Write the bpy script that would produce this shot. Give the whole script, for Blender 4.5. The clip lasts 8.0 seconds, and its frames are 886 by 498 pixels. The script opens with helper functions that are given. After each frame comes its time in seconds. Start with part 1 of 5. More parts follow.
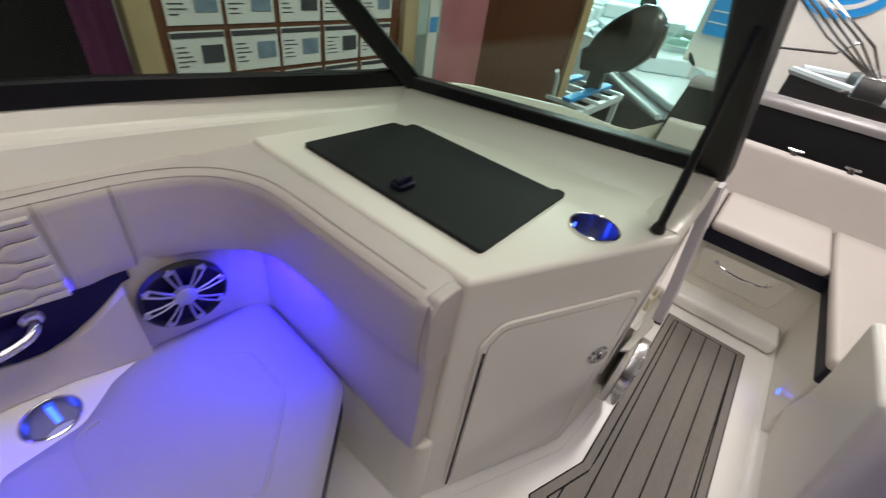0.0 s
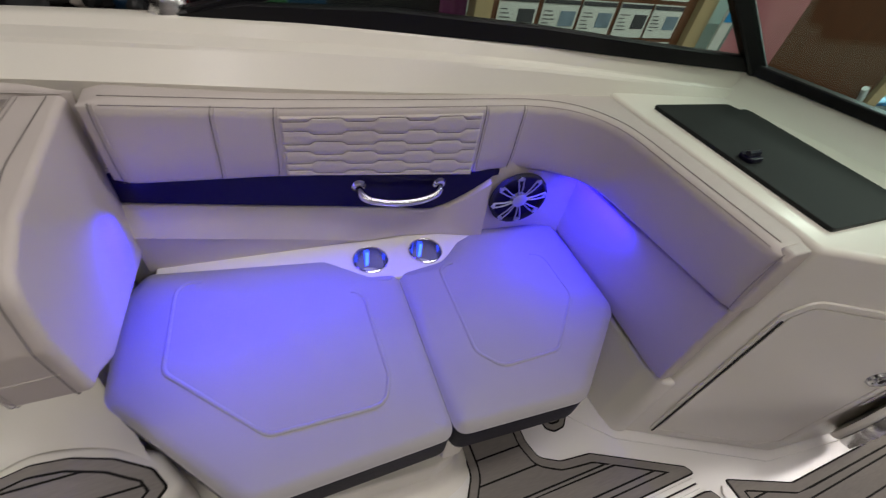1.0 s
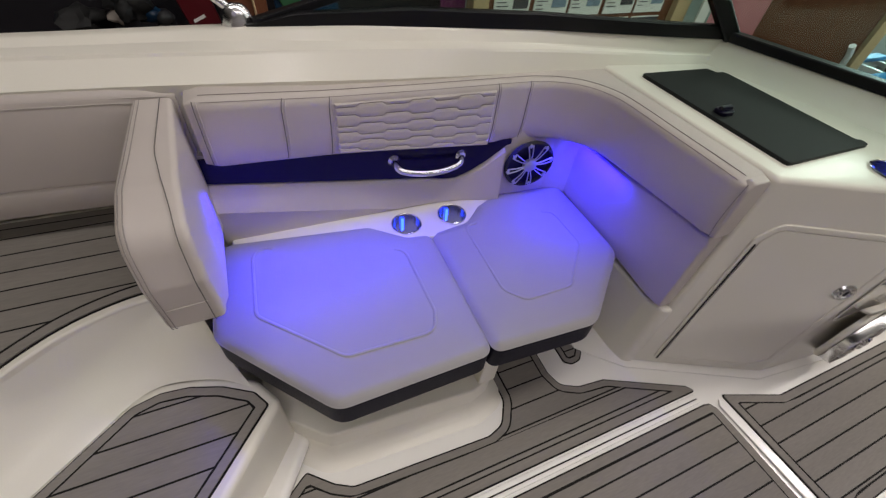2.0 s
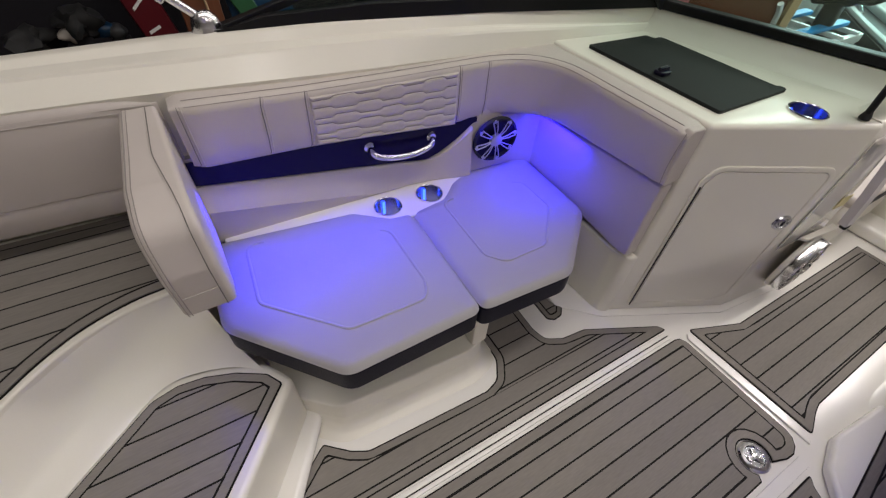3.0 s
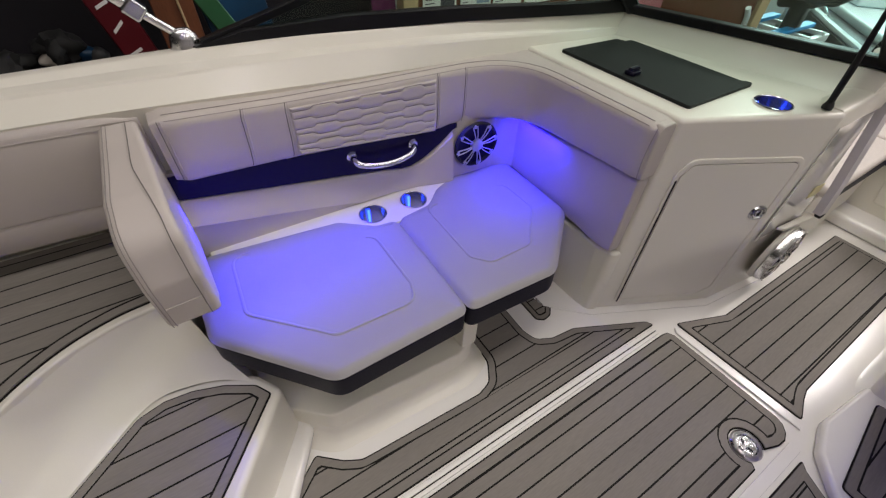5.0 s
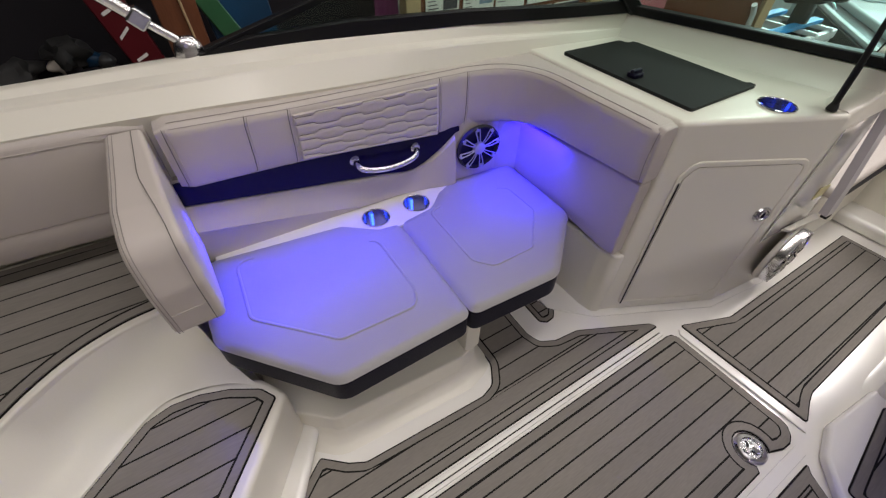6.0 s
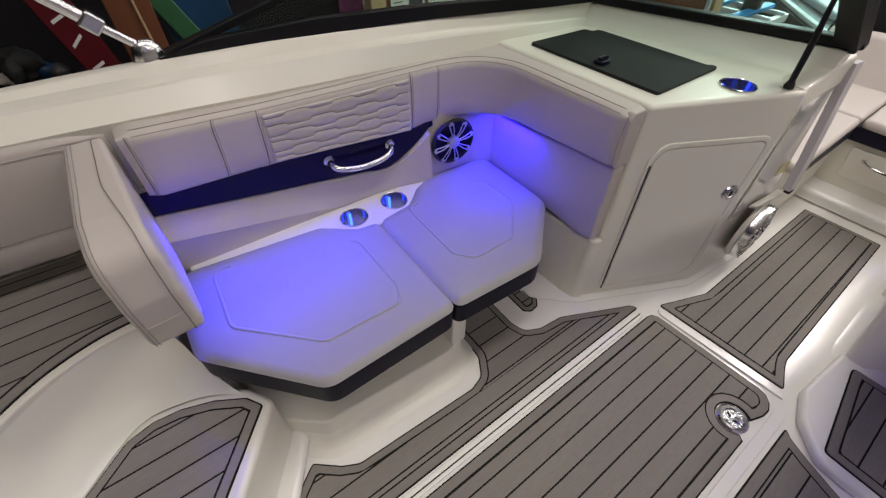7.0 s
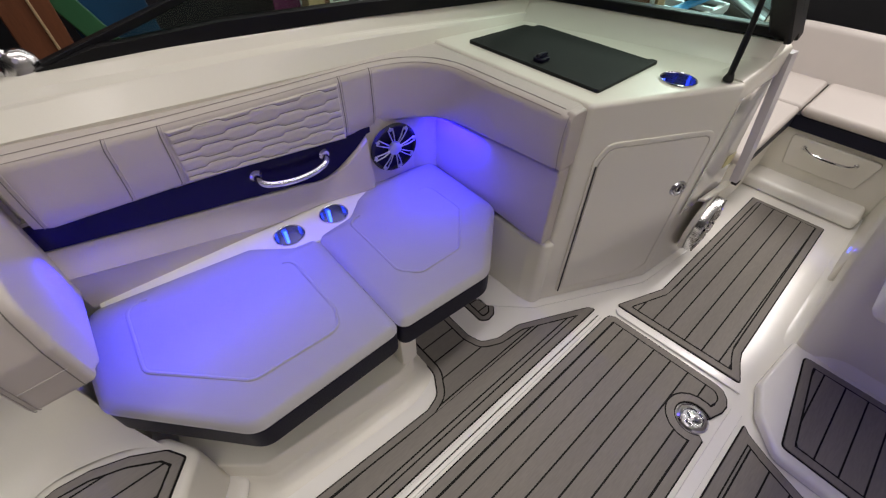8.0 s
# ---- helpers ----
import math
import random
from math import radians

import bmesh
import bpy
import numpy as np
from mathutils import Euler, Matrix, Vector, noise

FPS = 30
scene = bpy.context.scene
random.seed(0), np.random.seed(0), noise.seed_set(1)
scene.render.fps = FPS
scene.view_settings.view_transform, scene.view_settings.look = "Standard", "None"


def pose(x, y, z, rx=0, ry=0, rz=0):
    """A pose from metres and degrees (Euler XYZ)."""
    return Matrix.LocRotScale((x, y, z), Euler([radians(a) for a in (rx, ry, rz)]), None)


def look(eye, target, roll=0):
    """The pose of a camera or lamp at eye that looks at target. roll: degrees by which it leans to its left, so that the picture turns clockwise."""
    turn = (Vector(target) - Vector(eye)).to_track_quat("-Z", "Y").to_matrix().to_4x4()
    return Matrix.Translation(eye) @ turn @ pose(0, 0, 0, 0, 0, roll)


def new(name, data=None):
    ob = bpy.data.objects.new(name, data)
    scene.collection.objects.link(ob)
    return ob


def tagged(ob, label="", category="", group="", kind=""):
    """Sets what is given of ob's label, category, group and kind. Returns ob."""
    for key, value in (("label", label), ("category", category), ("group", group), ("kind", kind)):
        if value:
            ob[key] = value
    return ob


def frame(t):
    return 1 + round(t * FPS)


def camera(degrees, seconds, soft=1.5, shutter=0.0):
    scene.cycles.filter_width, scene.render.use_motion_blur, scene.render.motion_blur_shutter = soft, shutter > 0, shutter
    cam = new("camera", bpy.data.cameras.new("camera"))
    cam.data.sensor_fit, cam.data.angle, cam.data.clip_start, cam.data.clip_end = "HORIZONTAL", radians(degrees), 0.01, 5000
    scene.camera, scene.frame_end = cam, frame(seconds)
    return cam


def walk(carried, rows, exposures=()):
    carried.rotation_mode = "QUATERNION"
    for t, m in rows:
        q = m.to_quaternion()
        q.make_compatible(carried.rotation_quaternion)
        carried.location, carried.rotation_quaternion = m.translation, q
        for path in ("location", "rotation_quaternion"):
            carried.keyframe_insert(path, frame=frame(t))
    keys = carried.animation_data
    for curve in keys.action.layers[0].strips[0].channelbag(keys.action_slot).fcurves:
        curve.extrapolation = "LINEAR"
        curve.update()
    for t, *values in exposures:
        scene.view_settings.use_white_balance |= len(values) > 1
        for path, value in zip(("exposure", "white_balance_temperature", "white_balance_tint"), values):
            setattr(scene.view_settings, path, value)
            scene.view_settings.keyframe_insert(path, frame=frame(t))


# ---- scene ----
cam = camera(94.6, 8.0, soft=1.25, shutter=0.2)
PATH = [
    (0, (-0.7, -0.01, 1.299), (0.607, 0.891, 0.083), 9.9),
    (0.3, (-0.886, 0.02, 1.284), (0.242, 1.092, 0.028), 11.1),
    (0.5, (-1.008, 0.022, 1.285), (-0.032, 1.186, -0.016), 11.6),
    (0.8, (-1.132, 0.011, 1.293), (-0.349, 1.252, -0.067), 11.7),
    (1, (-1.183, -0.004, 1.293), (-0.498, 1.259, -0.099), 11.2),
    (1.2, (-1.203, -0.032, 1.309), (-0.619, 1.24, -0.119), 9.4),
    (2.3, (-1.379, -0.219, 1.374), (-0.684, 0.995, -0.056), 5.9),
    (2.5, (-1.394, -0.245, 1.381), (-0.669, 0.951, -0.049), 5.6),
    (3, (-1.404, -0.262, 1.393), (-0.664, 0.9, -0.057), 3.8),
    (3.5, (-1.404, -0.258, 1.386), (-0.64, 0.889, -0.063), 3.4),
    (4, (-1.402, -0.273, 1.389), (-0.638, 0.871, -0.063), 2.7),
    (4.5, (-1.395, -0.291, 1.387), (-0.614, 0.86, -0.051), 2.7),
    (4.7, (-1.399, -0.3, 1.381), (-0.61, 0.867, -0.038), 2.5),
    (5.8, (-1.391, -0.303, 1.388), (-0.614, 0.898, -0.01), 1.3),
    (6, (-1.388, -0.3, 1.397), (-0.619, 0.894, -0.012), 1.2),
    (6.5, (-1.394, -0.304, 1.394), (-0.6, 0.877, -0.01), 0.8),
    (7, (-1.394, -0.305, 1.386), (-0.548, 0.831, -0.026), 0.4),
    (7.5, (-1.325, -0.304, 1.375), (-0.402, 0.764, -0.043), 1.1),
    (8, (-1.26, -0.284, 1.364), (-0.316, 0.759, -0.058), 0.9),
]
EXPOSURES = [(0, 0.05), (0.5, 0.0), (1.0, -0.1), (1.4, -0.08), (2.5, 0.0), (4.5, 0.05), (8.0, 0.02)]
walk(cam, [(t, look(eye, target, roll)) for t, eye, target, roll in PATH], EXPOSURES)

# ---- light ----
world = bpy.data.worlds.new("showroom_world")
scene.world = world
world.use_nodes = True
world.node_tree.nodes["Background"].inputs["Color"].default_value = (1.0, 0.93, 0.84, 1)
world.node_tree.nodes["Background"].inputs["Strength"].default_value = 0.03
WARM = (1.0, 0.93, 0.90)
BLUE = (0.012, 0.004, 1.0)


def area_lamp(name, m, sx, sy, power, colour):
    data = bpy.data.lights.new(name, "AREA")
    data.shape, data.size, data.size_y, data.energy, data.color = "RECTANGLE", sx, sy, power, colour
    ob = new(name, data)
    ob.matrix_world = m
    return ob


# rows of ceiling lights over the boat, and the bright window front beyond the bow
for lx, ly, p in ((0.0, -3.2, 82), (0.1, 0.1, 67), (0.6, 2.9, 40)):
    area_lamp("ceiling_tube_lamp", pose(lx, ly, 3.85), 6.0, 0.5, p, WARM)
area_lamp("ceiling_tube_lamp", pose(4.6, -0.6, 3.85), 2.4, 0.5, 150, WARM)
area_lamp("ceiling_tube_lamp", pose(6.8, 2.4, 3.85), 2.4, 0.5, 110, WARM)
area_lamp("window_front_lamp", look((9.2, 3.2, 1.6), (0, 0, 0.6)), 3.5, 2.2, 130, (0.78, 0.93, 1.0))
# blue courtesy light strips under the lounge backrest and round its corner
strip = area_lamp("led_strip_lamp", look((-1.02, 0.853, 0.664), (-1.02, 0.43, 0.40)), 0.9, 0.012, 3.9, BLUE)
strip.data.spread = radians(132)
area_lamp("led_corner_lamp", pose(-0.346, 0.68, 0.629, 0, -6, 0), 0.010, 0.24, 1.5, BLUE)
area_lamp("led_speaker_lamp", look((-0.43, 0.80, 0.618), (-0.45, 0.60, 0.40)), 0.05, 0.015, 0.9, BLUE)
end = area_lamp("led_end_lamp", look((-1.445, 0.845, 0.660), (-1.54, 0.62, 0.50)), 0.03, 0.03, 0.9, BLUE)
end.data.spread = radians(115)
area_lamp("led_gap_lamp", look((-1.595, 0.53, 0.43), (-1.60, 0.42, 0.33)), 0.02, 0.05, 0.014, BLUE)
# unseen lamp added at the helm to tint its side and footrest violet
area_lamp("led_helm_lamp", look((-0.05, -0.90, 0.60), (0.15, -0.62, 0.1)), 0.3, 0.02, 0.15, (0.10, 0.03, 1.0))
area_lamp("led_courtesy_lamp", look((0.945, -0.505, 0.10), (0.90, -0.60, 0.16)), 0.02, 0.02, 0.008, BLUE)


# ---- materials ----
def material(name, colour, rough=0.5, metal=0.0, coat=0.0, vary=0.06, scale=6.0, grain=0.0, grain_scale=400.0, spec=0.5,
             stretch=(1, 1, 1), bump_distance=0.001, rough_vary=0.0, island=False):
    """A principled surface with slow and fine variation of its colour, and a fine relief."""
    m = bpy.data.materials.new(name)
    m.use_nodes = True
    nt = m.node_tree
    b = nt.nodes["Principled BSDF"]
    b.inputs["Roughness"].default_value = rough
    b.inputs["Metallic"].default_value = metal
    b.inputs["Coat Weight"].default_value = coat
    b.inputs["Coat Roughness"].default_value = 0.06
    b.inputs["Specular IOR Level"].default_value = spec
    geo = nt.nodes.new("ShaderNodeNewGeometry")
    mp = nt.nodes.new("ShaderNodeMapping")
    mp.inputs["Scale"].default_value = stretch
    nt.links.new(geo.outputs["Position"], mp.inputs["Vector"])
    big = nt.nodes.new("ShaderNodeTexNoise")
    big.inputs["Scale"].default_value = scale
    big.inputs["Detail"].default_value = 4
    fine = nt.nodes.new("ShaderNodeTexNoise")
    fine.inputs["Scale"].default_value = grain_scale
    fine.inputs["Detail"].default_value = 3
    for n in (big, fine):
        nt.links.new(mp.outputs["Vector"], n.inputs["Vector"])
    add = nt.nodes.new("ShaderNodeMath")
    add.operation = "ADD"
    nt.links.new(big.outputs["Fac"], add.inputs[0])
    nt.links.new(fine.outputs["Fac"], add.inputs[1])
    rng = nt.nodes.new("ShaderNodeMapRange")
    rng.inputs["From Min"].default_value, rng.inputs["From Max"].default_value = 0.6, 1.4
    rng.inputs["To Min"].default_value, rng.inputs["To Max"].default_value = 1 - vary, 1 + vary
    nt.links.new(add.outputs[0], rng.inputs["Value"])
    last = rng.outputs["Result"]
    if island:
        info = nt.nodes.new("ShaderNodeObjectInfo")
        r2 = nt.nodes.new("ShaderNodeMapRange")
        r2.inputs["To Min"].default_value, r2.inputs["To Max"].default_value = 0.93, 1.07
        nt.links.new(info.outputs["Random"], r2.inputs["Value"])
        mul = nt.nodes.new("ShaderNodeMath")
        mul.operation = "MULTIPLY"
        nt.links.new(last, mul.inputs[0])
        nt.links.new(r2.outputs["Result"], mul.inputs[1])
        last = mul.outputs[0]
    sc = nt.nodes.new("ShaderNodeVectorMath")
    sc.operation = "SCALE"
    sc.inputs[0].default_value = colour
    nt.links.new(last, sc.inputs["Scale"])
    nt.links.new(sc.outputs[0], b.inputs["Base Color"])
    if rough_vary:
        r3 = nt.nodes.new("ShaderNodeMapRange")
        r3.inputs["From Min"].default_value, r3.inputs["From Max"].default_value = 0.3, 0.7
        r3.inputs["To Min"].default_value, r3.inputs["To Max"].default_value = rough - rough_vary, rough + rough_vary
        nt.links.new(big.outputs["Fac"], r3.inputs["Value"])
        nt.links.new(r3.outputs["Result"], b.inputs["Roughness"])
    if grain:
        bump = nt.nodes.new("ShaderNodeBump")
        bump.inputs["Strength"].default_value = grain
        bump.inputs["Distance"].default_value = bump_distance
        nt.links.new(fine.outputs["Fac"], bump.inputs["Height"])
        nt.links.new(bump.outputs["Normal"], b.inputs["Normal"])
    return m


GELCOAT = material("gelcoat", (0.78, 0.75, 0.66), 0.34, coat=0.08, vary=0.02, scale=3, rough_vary=0.015)
GLOSSPANEL = material("polished_gelcoat", (0.74, 0.72, 0.68), 0.12, coat=1.0, vary=0.02, scale=3)
LINER = material("floor_liner", (0.88, 0.86, 0.81), 0.22, coat=0.2, vary=0.03, scale=5, grain=0.12, grain_scale=700, rough_vary=0.03)
VINYL = material("marine_vinyl", (0.525, 0.475, 0.44), 0.46, vary=0.05, scale=7, grain=0.35, grain_scale=900, rough_vary=0.06)
SEATVINYL = material("seat_vinyl", (0.345, 0.33, 0.335), 0.5, vary=0.04, scale=8, grain=0.35, grain_scale=900, rough_vary=0.05)
NAVY = material("dark_navy_vinyl", (0.006, 0.006, 0.018), 0.5, vary=0.2, spec=0.3, grain=0.3, grain_scale=800)
BLACKPANEL = material("black_panel", (0.003, 0.002, 0.014), 0.3, vary=0.2, spec=0.22)
# black gloss; the blue of the led light is put into its base colour
INSERT = material("gloss_insert_led_tint", (0.004, 0.002, 0.040), 0.25, vary=0.15, spec=0.25)
EVA = material("foam_teak", (0.232, 0.213, 0.190), 0.82, vary=0.13, scale=9, grain=0.6, grain_scale=260, stretch=(0.12, 1, 1), spec=0.25, island=True)
GROOVE = material("groove_black", (0.012, 0.011, 0.010), 0.85, vary=0.2, spec=0.2)
LIDMAT = material("black_hatch_plastic", (0.009, 0.011, 0.011), 0.62, vary=0.12, grain=0.4, grain_scale=1200, spec=0.25)
CHROME = material("chrome", (0.80, 0.80, 0.82), 0.08, metal=1.0, vary=0.03)
GRILLE = material("silver_paint", (0.50, 0.50, 0.52), 0.38, metal=0.6, vary=0.05)
WELL = material("polished_well", (0.42, 0.42, 0.45), 0.26, metal=1.0, vary=0.05)
SATIN = material("satin_metal", (0.78, 0.78, 0.79), 0.24, metal=1.0, vary=0.05)
STEEL = material("brushed_steel", (0.55, 0.56, 0.58), 0.22, metal=1.0, vary=0.1, grain_scale=900)
FRAME = material("black_anodised", (0.006, 0.006, 0.007), 0.4, vary=0.2, spec=0.25)
RUBBER = material("black_rubber", (0.012, 0.012, 0.012), 0.7, vary=0.2)
STITCH = material("dark_stitch", (0.16, 0.145, 0.135), 0.8, vary=0.15)
SEAM = material("seam_thread", (0.31, 0.28, 0.26), 0.8, vary=0.15)
COAMBLACK = material("matte_black_coaming", (0.006, 0.006, 0.007), 0.9, vary=0.2, spec=0.12)
RIMGREY = material("grey_rim", (0.20, 0.185, 0.185), 0.4, vary=0.08)
PIPING = material("vinyl_piping", (0.46, 0.42, 0.39), 0.5, vary=0.08)
WOOD = material("red_brown_wood", (0.15, 0.052, 0.023), 0.4, vary=0.25, scale=5, stretch=(6, 6, 0.6), grain_scale=60)
PALEWOOD = material("pale_wood", (0.50, 0.36, 0.20), 0.5, vary=0.18, scale=5, stretch=(6, 6, 0.6), grain_scale=60)
DARKWALL = material("dark_wall", (0.013, 0.011, 0.016), 0.8, vary=0.3, scale=2)
WALLMAT = material("showroom_wall", (0.55, 0.50, 0.44), 0.85, vary=0.06, scale=2)
CEILMAT = material("ceiling_tiles", (0.60, 0.57, 0.52), 0.9, vary=0.05, scale=2)
CONCRETE = material("showroom_floor", (0.16, 0.13, 0.11), 0.35, vary=0.15, scale=2)
PAPER = material("paper", (0.78, 0.78, 0.76), 0.6, vary=0.03)
INK = material("dark_print", (0.05, 0.05, 0.06), 0.6, vary=0.2)
PHOTO = material("photo_print", (0.20, 0.27, 0.36), 0.5, vary=0.45, scale=16)
RED = material("red_board", (0.09, 0.005, 0.010), 0.3, vary=0.1)
TEAL = material("teal_board", (0.008, 0.05, 0.12), 0.3, vary=0.6, scale=4)
GREEN = material("green_board", (0.03, 0.12, 0.05), 0.3, vary=0.3, scale=4)
PURPLE = material("purple_banner", (0.14, 0.015, 0.09), 0.6, vary=0.2)
PINK = material("pink_banner", (0.70, 0.25, 0.30), 0.6, vary=0.15)
SIGNBLUE = material("blue_sign", (0.02, 0.30, 0.72), 0.4, vary=0.06)
MOTOR = material("motor_black", (0.010, 0.011, 0.010), 0.32, coat=0.15, vary=0.1)
WHITEBOAT = material("white_boat", (0.66, 0.78, 0.82), 0.3, vary=0.05)
GREYBOAT = material("grey_boat", (0.05, 0.05, 0.052), 0.35, vary=0.1)
YELLOW = material("yellow_label", (0.66, 0.60, 0.32), 0.5, vary=0.05)


def glass(name, tint):
    """Thin tinted glazing: clear through, with a mirror gloss over it."""
    m = bpy.data.materials.new(name)
    m.use_nodes = True
    nt = m.node_tree
    nt.nodes.remove(nt.nodes["Principled BSDF"])
    clear = nt.nodes.new("ShaderNodeBsdfTransparent")
    clear.inputs["Color"].default_value = (*tint, 1)
    shine = nt.nodes.new("ShaderNodeBsdfGlossy")
    shine.inputs["Roughness"].default_value = 0.02
    facing = nt.nodes.new("ShaderNodeLayerWeight")
    steep = nt.nodes.new("ShaderNodeMath")
    steep.operation = "POWER"
    steep.inputs[1].default_value = 4.5
    amount = nt.nodes.new("ShaderNodeMath")
    amount.operation = "MULTIPLY_ADD"
    amount.inputs[1].default_value, amount.inputs[2].default_value = 0.55, 0.03
    mix = nt.nodes.new("ShaderNodeMixShader")
    nt.links.new(facing.outputs["Facing"], steep.inputs[0])
    nt.links.new(steep.outputs[0], amount.inputs[0])
    nt.links.new(amount.outputs[0], mix.inputs[0])
    nt.links.new(clear.outputs[0], mix.inputs[1])
    nt.links.new(shine.outputs[0], mix.inputs[2])
    nt.links.new(mix.outputs[0], nt.nodes["Material Output"].inputs["Surface"])
    return m


def glow(name, colour, strength):
    m = bpy.data.materials.new(name)
    m.use_nodes = True
    b = m.node_tree.nodes["Principled BSDF"]
    b.inputs["Base Color"].default_value = (*colour, 1)
    b.inputs["Emission Color"].default_value = (*colour, 1)
    b.inputs["Emission Strength"].default_value = strength
    return m


GLASS = glass("tinted_glass", (0.80, 0.92, 0.86))
LEDBLUE = glow("blue_led", (0.02, 0.06, 1.0), 8.0)
DAYWINDOW = glow("bright_window", (0.48, 0.84, 0.97), 3.0)


# ---- builders ----
def part(name, bm, mat, parent=None, label="", angle=35, flat=False):
    """Links a bmesh as one mesh object, under a thing or a part."""
    if bm.faces:
        bmesh.ops.recalc_face_normals(bm, faces=bm.faces[:])
    me = bpy.data.meshes.new(name)
    for f in bm.faces:
        f.smooth = not flat
    bm.to_mesh(me)
    bm.free()
    if not flat:
        me.set_sharp_from_angle(angle=radians(angle))
    me.materials.append(mat)
    ob = new(name, me)
    if not flat and len(me.polygons) < 3000:
        ob.modifiers.new("even_normals", "WEIGHTED_NORMAL").keep_sharp = True
    if parent is not None:
        ob.parent = parent
    if label:
        ob["label"] = label
    return ob


def thing(name, label, category, group="", kind=""):
    """An empty at the origin that holds the parts of one thing."""
    return tagged(new(name), label, category, group, kind)


AX = {"z": Matrix.Identity(4),
      "y": Matrix(((1, 0, 0, 0), (0, 0, 1, 0), (0, 1, 0, 0), (0, 0, 0, 1))),
      "x": Matrix(((0, 0, 1, 0), (1, 0, 0, 0), (0, 1, 0, 0), (0, 0, 0, 1)))}


def rounded(poly, r, seg=5):
    """A polygon with its corners rounded; r: one radius, or one for each corner."""
    out, n = [], len(poly)
    for i in range(n):
        rad = r[i] if isinstance(r, (list, tuple)) else r
        p, a, b = Vector(poly[i]), Vector(poly[i - 1]), Vector(poly[(i + 1) % n])
        da, db = (a - p), (b - p)
        la, lb = da.length, db.length
        if rad <= 0 or la < 1e-6 or lb < 1e-6:
            out.append(tuple(p))
            continue
        da, db = da / la, db / lb
        ang = math.acos(max(-1, min(1, da.dot(db))))
        cut = min(rad / max(math.tan(ang / 2), 1e-3), la * 0.48, lb * 0.48)
        s, e = p + da * cut, p + db * cut
        for k in range(seg + 1):
            t = k / seg
            q = s * (1 - t) ** 2 + p * 2 * t * (1 - t) + e * t * t
            out.append(tuple(q))
    return out


def inset(poly, d):
    """The polygon moved inwards by d."""
    n = len(poly)
    area = sum(poly[i][0] * poly[(i + 1) % n][1] - poly[(i + 1) % n][0] * poly[i][1] for i in range(n))
    sgn = 1 if area > 0 else -1
    out = []
    for i in range(n):
        p, a, b = Vector(poly[i]), Vector(poly[i - 1]), Vector(poly[(i + 1) % n])
        u, v = (p - a).normalized(), (b - p).normalized()
        n1, n2 = Vector((-u.y, u.x)) * sgn, Vector((-v.y, v.x)) * sgn
        m = n1 + n2
        k = m.length_squared
        m = m * (2 / k) if k > 0.25 else m.normalized() * 1.4
        q = p + m * d
        out.append((q.x, q.y))
    return out


def prism(poly, lo, hi, axis="z", bevel=0.0, seg=3, bm=None, taper=0.0):
    """A polygon drawn out along an axis: z (polygon in x, y), y (in x, z) or x (in y, z)."""
    bm = bm or bmesh.new()
    m = AX[axis]
    base = poly if not taper else inset(poly, taper)
    bot = [bm.verts.new(m @ Vector((p[0], p[1], lo))) for p in base]
    top = [bm.verts.new(m @ Vector((p[0], p[1], hi))) for p in poly]
    faces = [bm.faces.new(bot[::-1]), bm.faces.new(top)]
    n = len(poly)
    for i in range(n):
        faces.append(bm.faces.new((bot[i], bot[(i + 1) % n], top[(i + 1) % n], top[i])))
    if bevel:
        bmesh.ops.recalc_face_normals(bm, faces=faces)
        sharp = [e for e in bm.edges if len(e.link_faces) == 2 and e.calc_face_angle() > 0.6 and e.link_faces[0] in faces]
        bmesh.ops.bevel(bm, geom=sharp, offset=bevel, segments=seg, profile=0.5, affect="EDGES", clamp_overlap=True)
    return bm


def box(x0, x1, y0, y1, z0, z1, bevel=0.0, seg=2, bm=None):
    return prism([(x0, y0), (x1, y0), (x1, y1), (x0, y1)], z0, z1, "z", bevel, seg, bm)


def tube(pts, r, seg=10, closed=False, bm=None):
    """A round bar along points; r: one radius, or one for each point."""
    bm = bm or bmesh.new()
    pts = [Vector(p) for p in pts]
    n = len(pts)
    rings, side = [], None
    for i, p in enumerate(pts):
        a = pts[i - 1] if (i or closed) else p
        b = pts[(i + 1) % n] if (i < n - 1 or closed) else p
        d = (b - a).normalized()
        if side is None:
            side = d.orthogonal().normalized()
        side = (side - d * side.dot(d)).normalized()
        up = d.cross(side)
        rad = r[i] if isinstance(r, (list, tuple)) else r
        rings.append([bm.verts.new(p + (side * math.cos(2 * math.pi * k / seg) + up * math.sin(2 * math.pi * k / seg)) * rad) for k in range(seg)])
    for i in range(n if closed else n - 1):
        a, b = rings[i], rings[(i + 1) % n]
        for k in range(seg):
            bm.faces.new((a[k], a[(k + 1) % seg], b[(k + 1) % seg], b[k]))
    if not closed:
        bm.faces.new(rings[0][::-1])
        bm.faces.new(rings[-1])
    return bm


def lathe(profile, m, seg=32, bm=None):
    """A profile of (radius, height) turned about the local z axis of m; one that starts and ends off the axis closes on itself."""
    bm = bm or bmesh.new()
    rings = []
    for r, h in profile:
        rings.append([bm.verts.new(m @ Vector((r * math.cos(2 * math.pi * k / seg), r * math.sin(2 * math.pi * k / seg), h))) for k in range(seg)])
    if profile[0][0] > 0.0015 and profile[-1][0] > 0.0015:
        rings.append(rings[0])
    for a, b in zip(rings, rings[1:]):
        for k in range(seg):
            bm.faces.new((a[k], a[(k + 1) % seg], b[(k + 1) % seg], b[k]))
    bmesh.ops.remove_doubles(bm, verts=bm.verts[:], dist=1e-6)
    return bm


